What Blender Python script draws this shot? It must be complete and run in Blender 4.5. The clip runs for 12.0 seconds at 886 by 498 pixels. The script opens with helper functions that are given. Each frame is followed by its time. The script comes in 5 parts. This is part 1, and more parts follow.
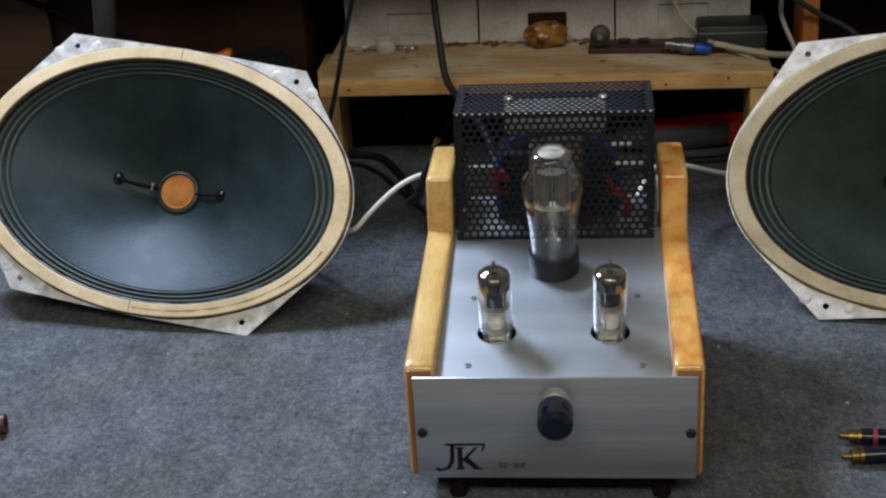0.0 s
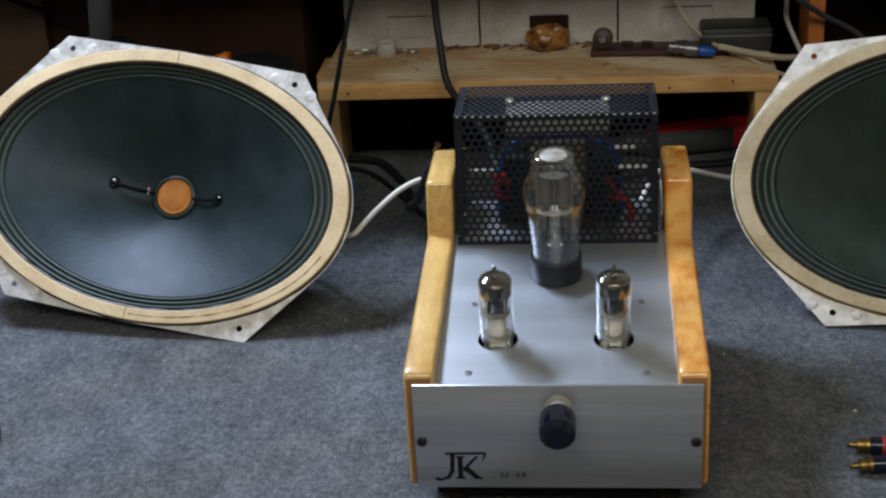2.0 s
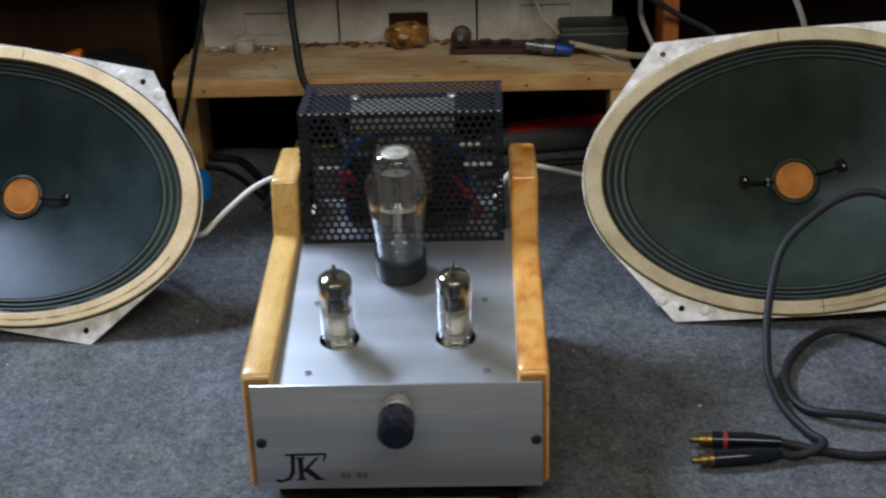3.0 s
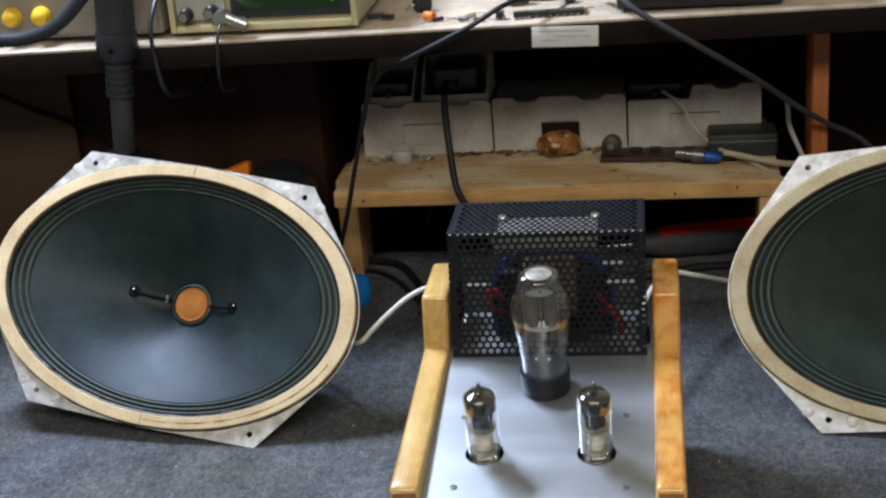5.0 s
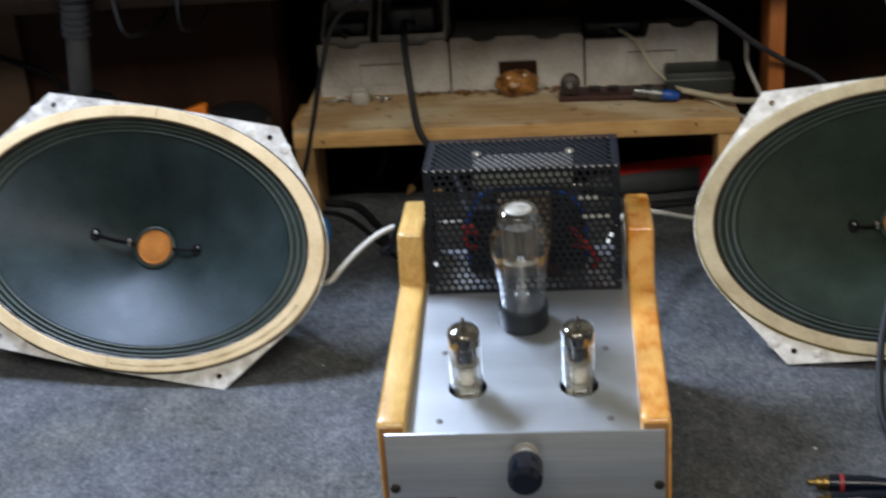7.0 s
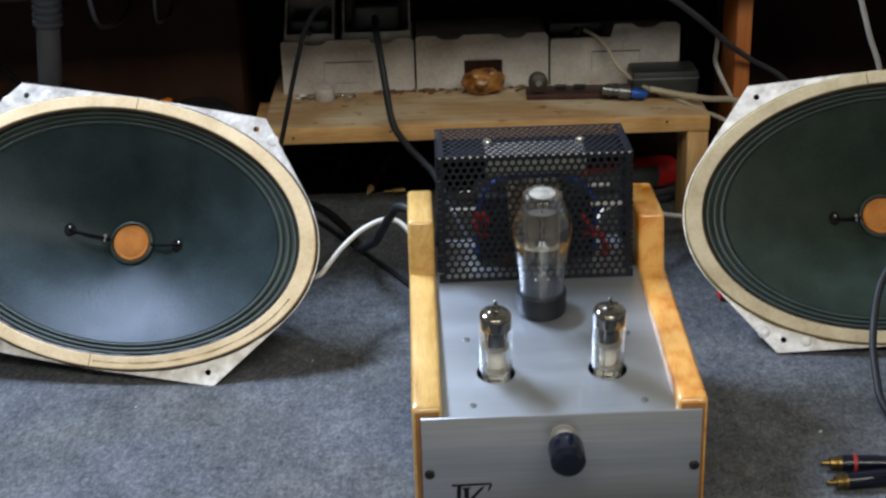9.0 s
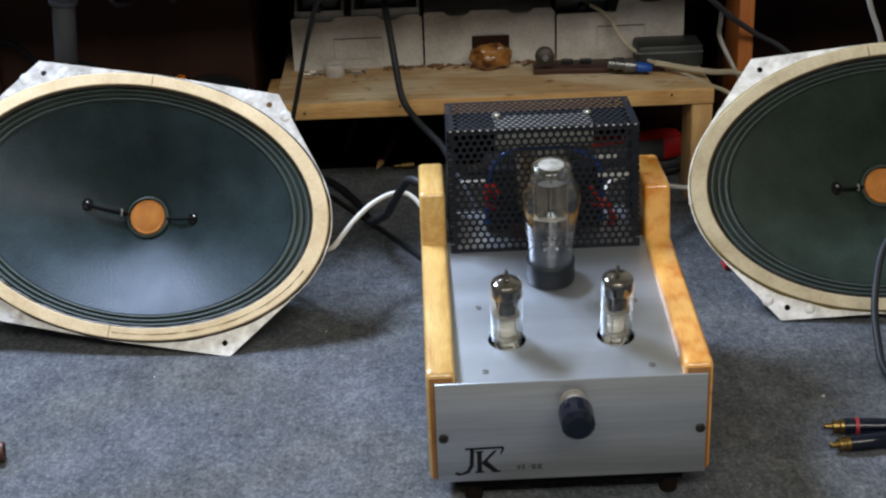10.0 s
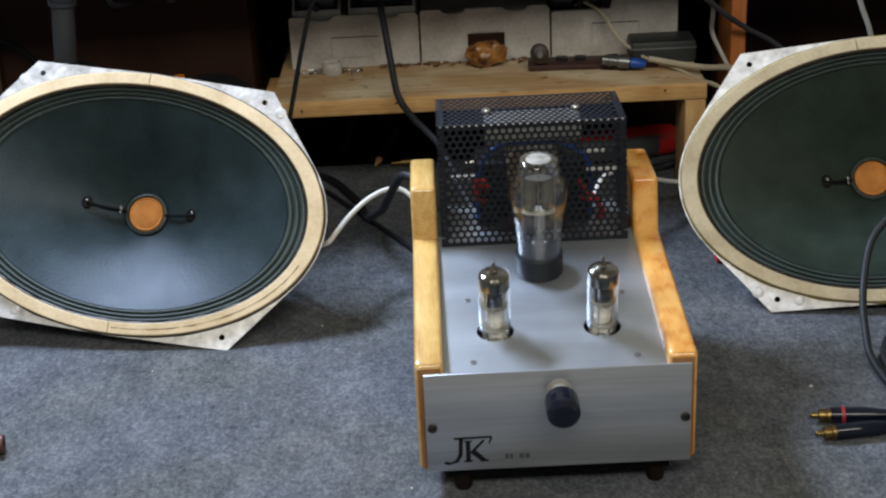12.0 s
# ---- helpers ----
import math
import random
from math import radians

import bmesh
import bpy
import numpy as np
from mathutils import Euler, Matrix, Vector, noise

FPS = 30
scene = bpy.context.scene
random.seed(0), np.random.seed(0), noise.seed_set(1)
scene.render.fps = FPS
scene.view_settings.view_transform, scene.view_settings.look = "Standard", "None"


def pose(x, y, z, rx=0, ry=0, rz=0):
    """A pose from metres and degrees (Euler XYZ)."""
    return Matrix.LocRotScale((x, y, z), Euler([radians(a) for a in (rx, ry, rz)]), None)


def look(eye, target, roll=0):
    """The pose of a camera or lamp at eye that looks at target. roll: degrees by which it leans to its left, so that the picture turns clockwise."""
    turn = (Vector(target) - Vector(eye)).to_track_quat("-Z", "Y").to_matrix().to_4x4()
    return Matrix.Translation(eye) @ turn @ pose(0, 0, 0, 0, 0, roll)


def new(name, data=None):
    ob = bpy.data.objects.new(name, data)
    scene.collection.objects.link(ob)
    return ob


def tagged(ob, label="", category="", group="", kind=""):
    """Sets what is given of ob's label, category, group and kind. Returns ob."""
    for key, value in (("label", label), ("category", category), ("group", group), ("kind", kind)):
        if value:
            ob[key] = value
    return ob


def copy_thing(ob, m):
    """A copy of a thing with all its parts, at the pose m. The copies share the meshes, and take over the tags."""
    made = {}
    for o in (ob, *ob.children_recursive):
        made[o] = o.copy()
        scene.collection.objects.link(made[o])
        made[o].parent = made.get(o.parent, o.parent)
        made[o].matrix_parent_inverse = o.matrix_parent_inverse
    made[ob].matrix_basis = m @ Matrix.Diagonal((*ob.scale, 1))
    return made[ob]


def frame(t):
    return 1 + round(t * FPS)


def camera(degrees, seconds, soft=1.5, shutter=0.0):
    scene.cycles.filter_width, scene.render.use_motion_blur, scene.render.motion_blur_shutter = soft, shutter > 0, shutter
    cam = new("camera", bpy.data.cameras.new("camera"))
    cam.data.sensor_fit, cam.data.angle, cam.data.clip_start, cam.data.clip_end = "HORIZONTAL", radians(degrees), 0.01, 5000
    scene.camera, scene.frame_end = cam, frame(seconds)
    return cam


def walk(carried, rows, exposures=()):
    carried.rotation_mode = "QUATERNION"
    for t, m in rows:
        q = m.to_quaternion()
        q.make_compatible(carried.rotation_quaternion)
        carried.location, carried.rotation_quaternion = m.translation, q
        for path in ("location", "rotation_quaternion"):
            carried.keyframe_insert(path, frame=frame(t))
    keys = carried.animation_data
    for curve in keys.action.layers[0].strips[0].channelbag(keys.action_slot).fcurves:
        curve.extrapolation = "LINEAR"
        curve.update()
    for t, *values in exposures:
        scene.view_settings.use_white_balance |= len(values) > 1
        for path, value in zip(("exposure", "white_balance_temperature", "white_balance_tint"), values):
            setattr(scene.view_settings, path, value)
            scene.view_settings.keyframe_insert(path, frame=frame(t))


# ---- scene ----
# ---- camera ----
cam = camera(34.0, 12.0, soft=2.3, shutter=0.6)
PATH = [
    (0, (0.0226, -0.7527, 0.5287), (-0.0774, 0.1493, 0.1088), -3.31),
    (0.5, (0.0229, -0.7483, 0.5269), (-0.0790, 0.1538, 0.1076), -3.37),
    (1, (0.0216, -0.7442, 0.5273), (-0.0808, 0.1575, 0.1071), -3.37),
    (1.5, (0.0207, -0.7409, 0.5242), (-0.0826, 0.1616, 0.1061), -3.39),
    (2, (0.0220, -0.7371, 0.5199), (-0.0793, 0.1669, 0.1045), -3.34),
    (2.5, (0.0326, -0.7327, 0.5167), (-0.0374, 0.1742, 0.1012), -2.65),
    (2.7, (0.0422, -0.7303, 0.5146), (-0.0057, 0.1780, 0.0990), -2.13),
    (3.1, (0.0596, -0.7289, 0.5163), (0.0304, 0.1777, 0.0952), -1.84),
    (3.5, (0.0754, -0.7314, 0.5251), (0.0347, 0.1707, 0.0954), -2.40),
    (3.9, (0.0841, -0.7357, 0.5364), (0.0130, 0.1636, 0.1050), -3.32),
    (4.3, (0.0804, -0.7398, 0.5454), (-0.0297, 0.1629, 0.1294), -4.12),
    (4.5, (0.0736, -0.7417, 0.5492), (-0.0604, 0.1651, 0.1494), -4.45),
    (5, (0.0762, -0.7509, 0.5570), (-0.0703, 0.1677, 0.1899), -4.63),
    (5.5, (0.0957, -0.7558, 0.5529), (-0.0166, 0.1694, 0.1904), -4.06),
    (6, (0.1010, -0.7530, 0.5479), (-0.0175, 0.1699, 0.1816), -4.52),
    (6.5, (0.0789, -0.7499, 0.5443), (-0.0710, 0.1647, 0.1687), -5.47),
    (7, (0.0355, -0.7586, 0.5520), (-0.0552, 0.1520, 0.1488), -4.02),
    (7.2, (0.0195, -0.7600, 0.5491), (-0.0401, 0.1491, 0.1368), -3.29),
    (7.6, (-0.0112, -0.7604, 0.5438), (-0.0265, 0.1490, 0.1282), -2.22),
    (8, (-0.0432, -0.7589, 0.5383), (-0.0303, 0.1561, 0.1350), -1.53),
    (8.4, (-0.0683, -0.7581, 0.5335), (-0.0432, 0.1628, 0.1445), -1.25),
    (8.8, (-0.0786, -0.7612, 0.5300), (-0.0578, 0.1610, 0.1439), -1.43),
    (9, (-0.0787, -0.7646, 0.5286), (-0.0653, 0.1559, 0.1379), -1.68),
    (9.5, (-0.0822, -0.7812, 0.5325), (-0.0738, 0.1349, 0.1318), -1.99),
    (10, (-0.0841, -0.7885, 0.5347), (-0.0742, 0.1256, 0.1295), -2.16),
    (10.5, (-0.0802, -0.7917, 0.5365), (-0.0731, 0.1218, 0.1298), -2.37),
    (11, (-0.0755, -0.7961, 0.5367), (-0.0712, 0.1175, 0.1301), -2.56),
    (11.5, (-0.0718, -0.8010, 0.5373), (-0.0694, 0.1128, 0.1311), -2.66),
    (12, (-0.0672, -0.8051, 0.5362), (-0.0675, 0.1093, 0.1315), -2.77),
]
walk(cam, [(t, look(e, g, r)) for t, e, g, r in PATH],
     exposures=[(0, -0.13, 6500, 10), (2.7, -0.10, 6500, 10), (4.3, 0.09, 6570, 10), (5.5, 0.08, 6600, 10), (7.0, 0.24, 6520, 10), (8.8, 0.24, 6420, 10), (10, 0.25, 6420, 10), (12, 0.23, 6430, 10)])

# ---- light ----
world = bpy.data.worlds.new("world")
world.use_nodes = True
world.node_tree.nodes["Background"].inputs[0].default_value = (0.75, 0.85, 1.0, 1)
world.node_tree.nodes["Background"].inputs[1].default_value = 0.05
scene.world = world


def area_lamp(name, eye, target, sx, sy, watts, colour):
    data = bpy.data.lights.new(name, "AREA")
    data.shape, data.size, data.size_y, data.energy, data.color = "RECTANGLE", sx, sy, watts, colour
    ob = new(name, data)
    ob.matrix_world = look(eye, target)
    return ob


area_lamp("bench_lamp_light", (-0.52, 0.50, 0.88), (-0.05, 0.10, 0.0), 0.34, 0.12, 18.0, (0.66, 0.78, 1.0))
area_lamp("ceiling_panel_light", (0.05, -1.72, 1.86), (0.0, 0.35, 0.05), 2.4, 0.45, 34.0, (1.0, 0.95, 0.83))


# ---- materials ----
def material(name, base, rough=0.6, metal=0.0, spread=0.12, grain=300.0, patch=25.0, bump=0.15, stretch=(1, 1, 1),
             second=None, coat=0.0, bump_at=0.0004, piece=0.0, specular=0.5):
    """A procedural surface: base colour varied by fine grain and by larger patches, with relief."""
    m = bpy.data.materials.new(name)
    m.use_nodes = True
    nt = m.node_tree
    b = nt.nodes["Principled BSDF"]
    b.inputs["Metallic"].default_value = metal
    b.inputs["Coat Weight"].default_value = coat
    b.inputs["Coat Roughness"].default_value = 0.12
    b.inputs["Specular IOR Level"].default_value = specular
    tc = nt.nodes.new("ShaderNodeTexCoord")
    mp = nt.nodes.new("ShaderNodeMapping")
    mp.inputs["Scale"].default_value = stretch
    nt.links.new(tc.outputs["Object"], mp.inputs["Vector"])
    n1 = nt.nodes.new("ShaderNodeTexNoise")
    n1.inputs["Scale"].default_value, n1.inputs["Detail"].default_value = grain, 4.0
    n2 = nt.nodes.new("ShaderNodeTexNoise")
    n2.inputs["Scale"].default_value, n2.inputs["Detail"].default_value = patch, 5.0
    for n in (n1, n2):
        nt.links.new(mp.outputs[0], n.inputs["Vector"])
    mix = nt.nodes.new("ShaderNodeMix")
    mix.data_type = "RGBA"
    dark = [c * (1 - spread) for c in base]
    light = second or [min(1, c * (1 + spread)) for c in base]
    mix.inputs["A"].default_value, mix.inputs["B"].default_value = (*dark, 1), (*light, 1)
    add = nt.nodes.new("ShaderNodeMath")
    add.operation = "ADD"
    s1 = nt.nodes.new("ShaderNodeMath")
    s1.operation, s1.inputs[1].default_value = "MULTIPLY_ADD", 0.9
    s1.inputs[2].default_value = -0.45
    nt.links.new(n1.outputs["Fac"], s1.inputs[0])
    s2 = nt.nodes.new("ShaderNodeMath")
    s2.operation, s2.inputs[1].default_value, s2.inputs[2].default_value = "MULTIPLY_ADD", 2.2, -0.6
    nt.links.new(n2.outputs["Fac"], s2.inputs[0])
    nt.links.new(s1.outputs[0], add.inputs[0])
    nt.links.new(s2.outputs[0], add.inputs[1])
    add.use_clamp = True
    nt.links.new(add.outputs[0], mix.inputs["Factor"])
    nt.links.new(mix.outputs["Result"], b.inputs["Base Color"])
    r = nt.nodes.new("ShaderNodeMapRange")
    r.inputs["To Min"].default_value, r.inputs["To Max"].default_value = max(0.03, rough - 0.1), min(1, rough + 0.1)
    nt.links.new(n2.outputs["Fac"], r.inputs["Value"])
    nt.links.new(r.outputs[0], b.inputs["Roughness"])
    if bump:
        bp = nt.nodes.new("ShaderNodeBump")
        bp.inputs["Strength"].default_value, bp.inputs["Distance"].default_value = bump, bump_at
        nt.links.new(n1.outputs["Fac"], bp.inputs["Height"])
        nt.links.new(bp.outputs[0], b.inputs["Normal"])
    return m


def clear(name, colour, rough=0.02, ior=1.45):
    m = bpy.data.materials.new(name)
    m.use_nodes = True
    b = m.node_tree.nodes["Principled BSDF"]
    b.inputs["Base Color"].default_value = (*colour, 1)
    b.inputs["Transmission Weight"].default_value = 1.0
    b.inputs["Roughness"].default_value, b.inputs["IOR"].default_value = rough, ior
    return m


def thin_glass(name, tint, least, most):
    """Blown glass of half a millimetre: clear straight through, with gloss that grows towards the rim."""
    m = bpy.data.materials.new(name)
    m.use_nodes = True
    nt = m.node_tree
    nt.nodes.remove(nt.nodes["Principled BSDF"])
    through_it = nt.nodes.new("ShaderNodeBsdfTransparent")
    through_it.inputs["Color"].default_value = (*tint, 1)
    gloss = nt.nodes.new("ShaderNodeBsdfGlossy")
    gloss.inputs["Roughness"].default_value = 0.05
    rim = nt.nodes.new("ShaderNodeLayerWeight")
    rim.inputs["Blend"].default_value = 0.5
    steep = nt.nodes.new("ShaderNodeMath")
    steep.operation, steep.inputs[1].default_value = "POWER", 3.0
    nt.links.new(rim.outputs["Facing"], steep.inputs[0])
    share = nt.nodes.new("ShaderNodeMath")
    share.operation, share.inputs[1].default_value, share.inputs[2].default_value = "MULTIPLY_ADD", most - least, least
    nt.links.new(steep.outputs[0], share.inputs[0])
    mix = nt.nodes.new("ShaderNodeMixShader")
    nt.links.new(share.outputs[0], mix.inputs[0])
    nt.links.new(through_it.outputs[0], mix.inputs[1])
    nt.links.new(gloss.outputs[0], mix.inputs[2])
    nt.links.new(mix.outputs[0], nt.nodes["Material Output"].inputs["Surface"])
    return m


def wood(name, dark, light, rough, coat, along=1, knots=0.0, rings=46.0, ringed=0.07):
    """Sawn wood: drawn-out rings and fibres along an axis, with optional darker mottling."""
    m = bpy.data.materials.new(name)
    m.use_nodes = True
    nt = m.node_tree
    b = nt.nodes["Principled BSDF"]
    b.inputs["Coat Weight"].default_value, b.inputs["Coat Roughness"].default_value = coat, 0.08
    tc = nt.nodes.new("ShaderNodeTexCoord")
    mp = nt.nodes.new("ShaderNodeMapping")
    st = [1.0, 1.0, 1.0]
    st[along] = 0.07
    mp.inputs["Scale"].default_value = st
    nt.links.new(tc.outputs["Object"], mp.inputs["Vector"])

    def noise_node(scale, detail, mapped=True):
        n = nt.nodes.new("ShaderNodeTexNoise")
        n.inputs["Scale"].default_value, n.inputs["Detail"].default_value = scale, detail
        nt.links.new((mp if mapped else tc).outputs[0 if mapped else "Object"], n.inputs["Vector"])
        return n.outputs["Fac"]

    def math(op, x, y):
        k = nt.nodes.new("ShaderNodeMath")
        k.operation = op
        for i, v in enumerate((x, y)):
            if isinstance(v, float):
                k.inputs[i].default_value = v
            else:
                nt.links.new(v, k.inputs[i])
        return k.outputs[0]

    broad = noise_node(rings, 2.0)
    ring = math("SINE", math("MULTIPLY", broad, 34.0), 0.0)
    fibre = noise_node(900.0, 3.0)
    blot = noise_node(26.0, 4.0, False) if not knots else noise_node(58.0, 1.6, False)
    mixed = math("ADD", math("MULTIPLY", ring, ringed), math("ADD", math("MULTIPLY", fibre, 0.55), math("MULTIPLY", blot, 0.55 + knots)))
    ramp = nt.nodes.new("ShaderNodeValToRGB")
    ramp.color_ramp.elements[0].position, ramp.color_ramp.elements[0].color = 0.28 + knots * 0.62, (*dark, 1)
    ramp.color_ramp.elements[1].position, ramp.color_ramp.elements[1].color = 0.78 + knots * 0.5, (*light, 1)
    nt.links.new(mixed, ramp.inputs["Fac"])
    nt.links.new(ramp.outputs["Color"], b.inputs["Base Color"])
    nt.links.new(math("ADD", math("MULTIPLY", blot, 0.25), rough - 0.12), b.inputs["Roughness"])
    bp = nt.nodes.new("ShaderNodeBump")
    bp.inputs["Strength"].default_value, bp.inputs["Distance"].default_value = 0.3, 0.00012
    nt.links.new(fibre, bp.inputs["Height"])
    nt.links.new(bp.outputs[0], b.inputs["Normal"])
    return m



def felt_material():
    """Pressed felt: a mix of light and dark fibres, thin specks and broad cloudy stains."""
    m = bpy.data.materials.new("grey_felt")
    m.use_nodes = True
    nt = m.node_tree
    b = nt.nodes["Principled BSDF"]
    b.inputs["Roughness"].default_value, b.inputs["Specular IOR Level"].default_value = 0.95, 0.12
    tc = nt.nodes.new("ShaderNodeTexCoord")
    nap = nt.nodes.new("ShaderNodeMapping")
    nap.inputs["Scale"].default_value = (1.0, 0.7, 1.0)
    nt.links.new(tc.outputs["Object"], nap.inputs["Vector"])
    total = None
    for scale, gain, detail in ((1500.0, 0.45, 2.0), (700.0, 0.95, 2.0), (330.0, 1.20, 3.0), (140.0, 0.90, 4.0), (30.0, 0.80, 4.0), (6.0, 0.45, 2.0)):
        n = nt.nodes.new("ShaderNodeTexNoise")
        n.inputs["Scale"].default_value, n.inputs["Detail"].default_value, n.inputs["Roughness"].default_value = scale, detail, 0.6
        nt.links.new(nap.outputs[0], n.inputs["Vector"])
        k = nt.nodes.new("ShaderNodeMath")
        k.operation, k.inputs[1].default_value, k.inputs[2].default_value = "MULTIPLY_ADD", gain, -gain / 2
        nt.links.new(n.outputs["Fac"], k.inputs[0])
        if total is None:
            total = k
            bp = nt.nodes.new("ShaderNodeBump")
            bp.inputs["Strength"].default_value, bp.inputs["Distance"].default_value = 0.5, 0.00025
            nt.links.new(n.outputs["Fac"], bp.inputs["Height"])
            nt.links.new(bp.outputs[0], b.inputs["Normal"])
        else:
            s = nt.nodes.new("ShaderNodeMath")
            s.operation = "ADD"
            nt.links.new(total.outputs[0], s.inputs[0])
            nt.links.new(k.outputs[0], s.inputs[1])
            total = s
    ramp = nt.nodes.new("ShaderNodeValToRGB")
    ramp.color_ramp.elements[0].position, ramp.color_ramp.elements[0].color = 0.10, (0.038, 0.0425, 0.051, 1)
    ramp.color_ramp.elements[1].position, ramp.color_ramp.elements[1].color = 0.90, (0.153, 0.161, 0.178, 1)
    mid = ramp.color_ramp.elements.new(0.5)
    mid.color = (0.084, 0.090, 0.102, 1)
    half = nt.nodes.new("ShaderNodeMath")
    half.operation, half.inputs[1].default_value = "ADD", 0.5
    nt.links.new(total.outputs[0], half.inputs[0])
    nt.links.new(half.outputs[0], ramp.inputs["Fac"])
    # broad olive-brown soiling
    soil_n = nt.nodes.new("ShaderNodeTexNoise")
    soil_n.inputs["Scale"].default_value, soil_n.inputs["Detail"].default_value = 9.0, 5.0
    nt.links.new(tc.outputs["Object"], soil_n.inputs["Vector"])
    soil_f = nt.nodes.new("ShaderNodeMapRange")
    soil_f.inputs["From Min"].default_value, soil_f.inputs["From Max"].default_value = 0.44, 0.66
    soil_f.inputs["To Max"].default_value = 0.48
    nt.links.new(soil_n.outputs["Fac"], soil_f.inputs["Value"])
    soil = nt.nodes.new("ShaderNodeMix")
    soil.data_type, soil.blend_type = "RGBA", "MULTIPLY"
    soil.inputs["B"].default_value = (1.0, 0.95, 0.74, 1)
    nt.links.new(soil_f.outputs[0], soil.inputs["Factor"])
    nt.links.new(ramp.outputs["Color"], soil.inputs["A"])
    # scattered pale lint
    vo = nt.nodes.new("ShaderNodeTexVoronoi")
    vo.inputs["Scale"].default_value = 95.0
    nt.links.new(nap.outputs[0], vo.inputs["Vector"])
    near = nt.nodes.new("ShaderNodeMapRange")
    near.inputs["From Min"].default_value, near.inputs["From Max"].default_value = 0.10, 0.04
    near.inputs["To Max"].default_value = 0.30
    nt.links.new(vo.outputs["Distance"], near.inputs["Value"])
    lint = nt.nodes.new("ShaderNodeMix")
    lint.data_type = "RGBA"
    lint.inputs["B"].default_value = (0.30, 0.31, 0.33, 1)
    nt.links.new(near.outputs[0], lint.inputs["Factor"])
    nt.links.new(soil.outputs["Result"], lint.inputs["A"])
    nt.links.new(lint.outputs["Result"], b.inputs["Base Color"])
    return m


def dusty_board():
    """A pine board: brown grime towards the edges, a pale flux-bleached patch, long fibres and dark spots."""
    m = bpy.data.materials.new("dusty_stained_pine_board")
    m.use_nodes = True
    nt = m.node_tree
    b = nt.nodes["Principled BSDF"]
    b.inputs["Specular IOR Level"].default_value, b.inputs["Roughness"].default_value = 0.3, 0.85
    tc = nt.nodes.new("ShaderNodeTexCoord")

    def noise_at(scale, detail, stretch):
        mp = nt.nodes.new("ShaderNodeMapping")
        mp.inputs["Scale"].default_value = stretch
        n = nt.nodes.new("ShaderNodeTexNoise")
        n.inputs["Scale"].default_value, n.inputs["Detail"].default_value = scale, detail
        nt.links.new(tc.outputs["Object"], mp.inputs["Vector"])
        nt.links.new(mp.outputs[0], n.inputs["Vector"])
        return n.outputs["Fac"]

    def ramp(fac, stops):
        r = nt.nodes.new("ShaderNodeValToRGB")
        for k, (at, c) in enumerate(stops):
            e = r.color_ramp.elements[k] if k < 2 else r.color_ramp.elements.new(at)
            e.position, e.color = at, (*c, 1)
        nt.links.new(fac, r.inputs["Fac"])
        return r.outputs["Color"]

    def mix(fac, x, y, mode="MIX"):
        k = nt.nodes.new("ShaderNodeMix")
        k.data_type, k.blend_type = "RGBA", mode
        for v, i in ((fac, "Factor"), (x, "A"), (y, "B")):
            if isinstance(v, (float, tuple)):
                k.inputs[i].default_value = v
            else:
                nt.links.new(v, k.inputs[i])
        return k.outputs["Result"]

    fibre = noise_at(420.0, 3.0, (0.05, 1, 1))
    cloud = noise_at(16.0, 5.0, (0.6, 1, 1))
    spot = noise_at(90.0, 3.0, (0.7, 1, 1))
    base = ramp(fibre, [(0.3, (0.34, 0.205, 0.098)), (0.7, (0.52, 0.355, 0.19))])
    pale = ramp(fibre, [(0.3, (0.50, 0.405, 0.275)), (0.7, (0.67, 0.565, 0.40))])
    grey = ramp(cloud, [(0.45, (0.0, 0.0, 0.0)), (0.66, (1.0, 1.0, 1.0))])
    col = mix(grey, base, pale)
    dirt = ramp(spot, [(0.62, (1.0, 1.0, 1.0)), (0.72, (0.42, 0.33, 0.25))])
    nt.links.new(mix(0.85, col, dirt, "MULTIPLY"), b.inputs["Base Color"])
    bp = nt.nodes.new("ShaderNodeBump")
    bp.inputs["Strength"].default_value, bp.inputs["Distance"].default_value = 0.3, 0.0003
    nt.links.new(fibre, bp.inputs["Height"])
    nt.links.new(bp.outputs[0], b.inputs["Normal"])
    return m


FELT = felt_material()
VARNISH = wood("varnished_pine", (0.45, 0.235, 0.055), (0.72, 0.48, 0.165), 0.30, 0.9)
VARNISH_DARK = wood("varnished_knotty_pine", (0.58, 0.205, 0.022), (0.76, 0.40, 0.10), 0.30, 0.9, 1, 0.6, 46.0, 0.05)
END_GRAIN = wood("varnished_end_grain", (0.16, 0.064, 0.013), (0.31, 0.145, 0.037), 0.38, 0.5, 2, 0.0, 60.0, 0.05)
ALU = material("brushed_aluminium", (0.42, 0.44, 0.475), 0.34, 0.72, 0.24, 500, 46, 0.25, (0.03, 1, 1))
ALU_TOP = material("matt_aluminium_plate", (0.46, 0.492, 0.535), 0.40, 0.85, 0.07, 300, 22, 0.10, (0.1, 1, 1))
STEEL = material("bright_steel", (0.55, 0.55, 0.54), 0.28, 1.0, 0.1, 300, 60, 0.1)
DARK_STEEL = material("dark_steel_screw", (0.035, 0.033, 0.032), 0.4, 0.6, 0.2, 600, 100, 0.1)
CAGE = material("black_painted_steel", (0.0068, 0.0082, 0.0125), 0.48, 0.0, 0.25, 300, 40, 0.1, specular=0.20)
CREASE = material("bright_steel_bead", (0.45, 0.46, 0.48), 0.3, 0.9, 0.1, 300, 40, 0.0)
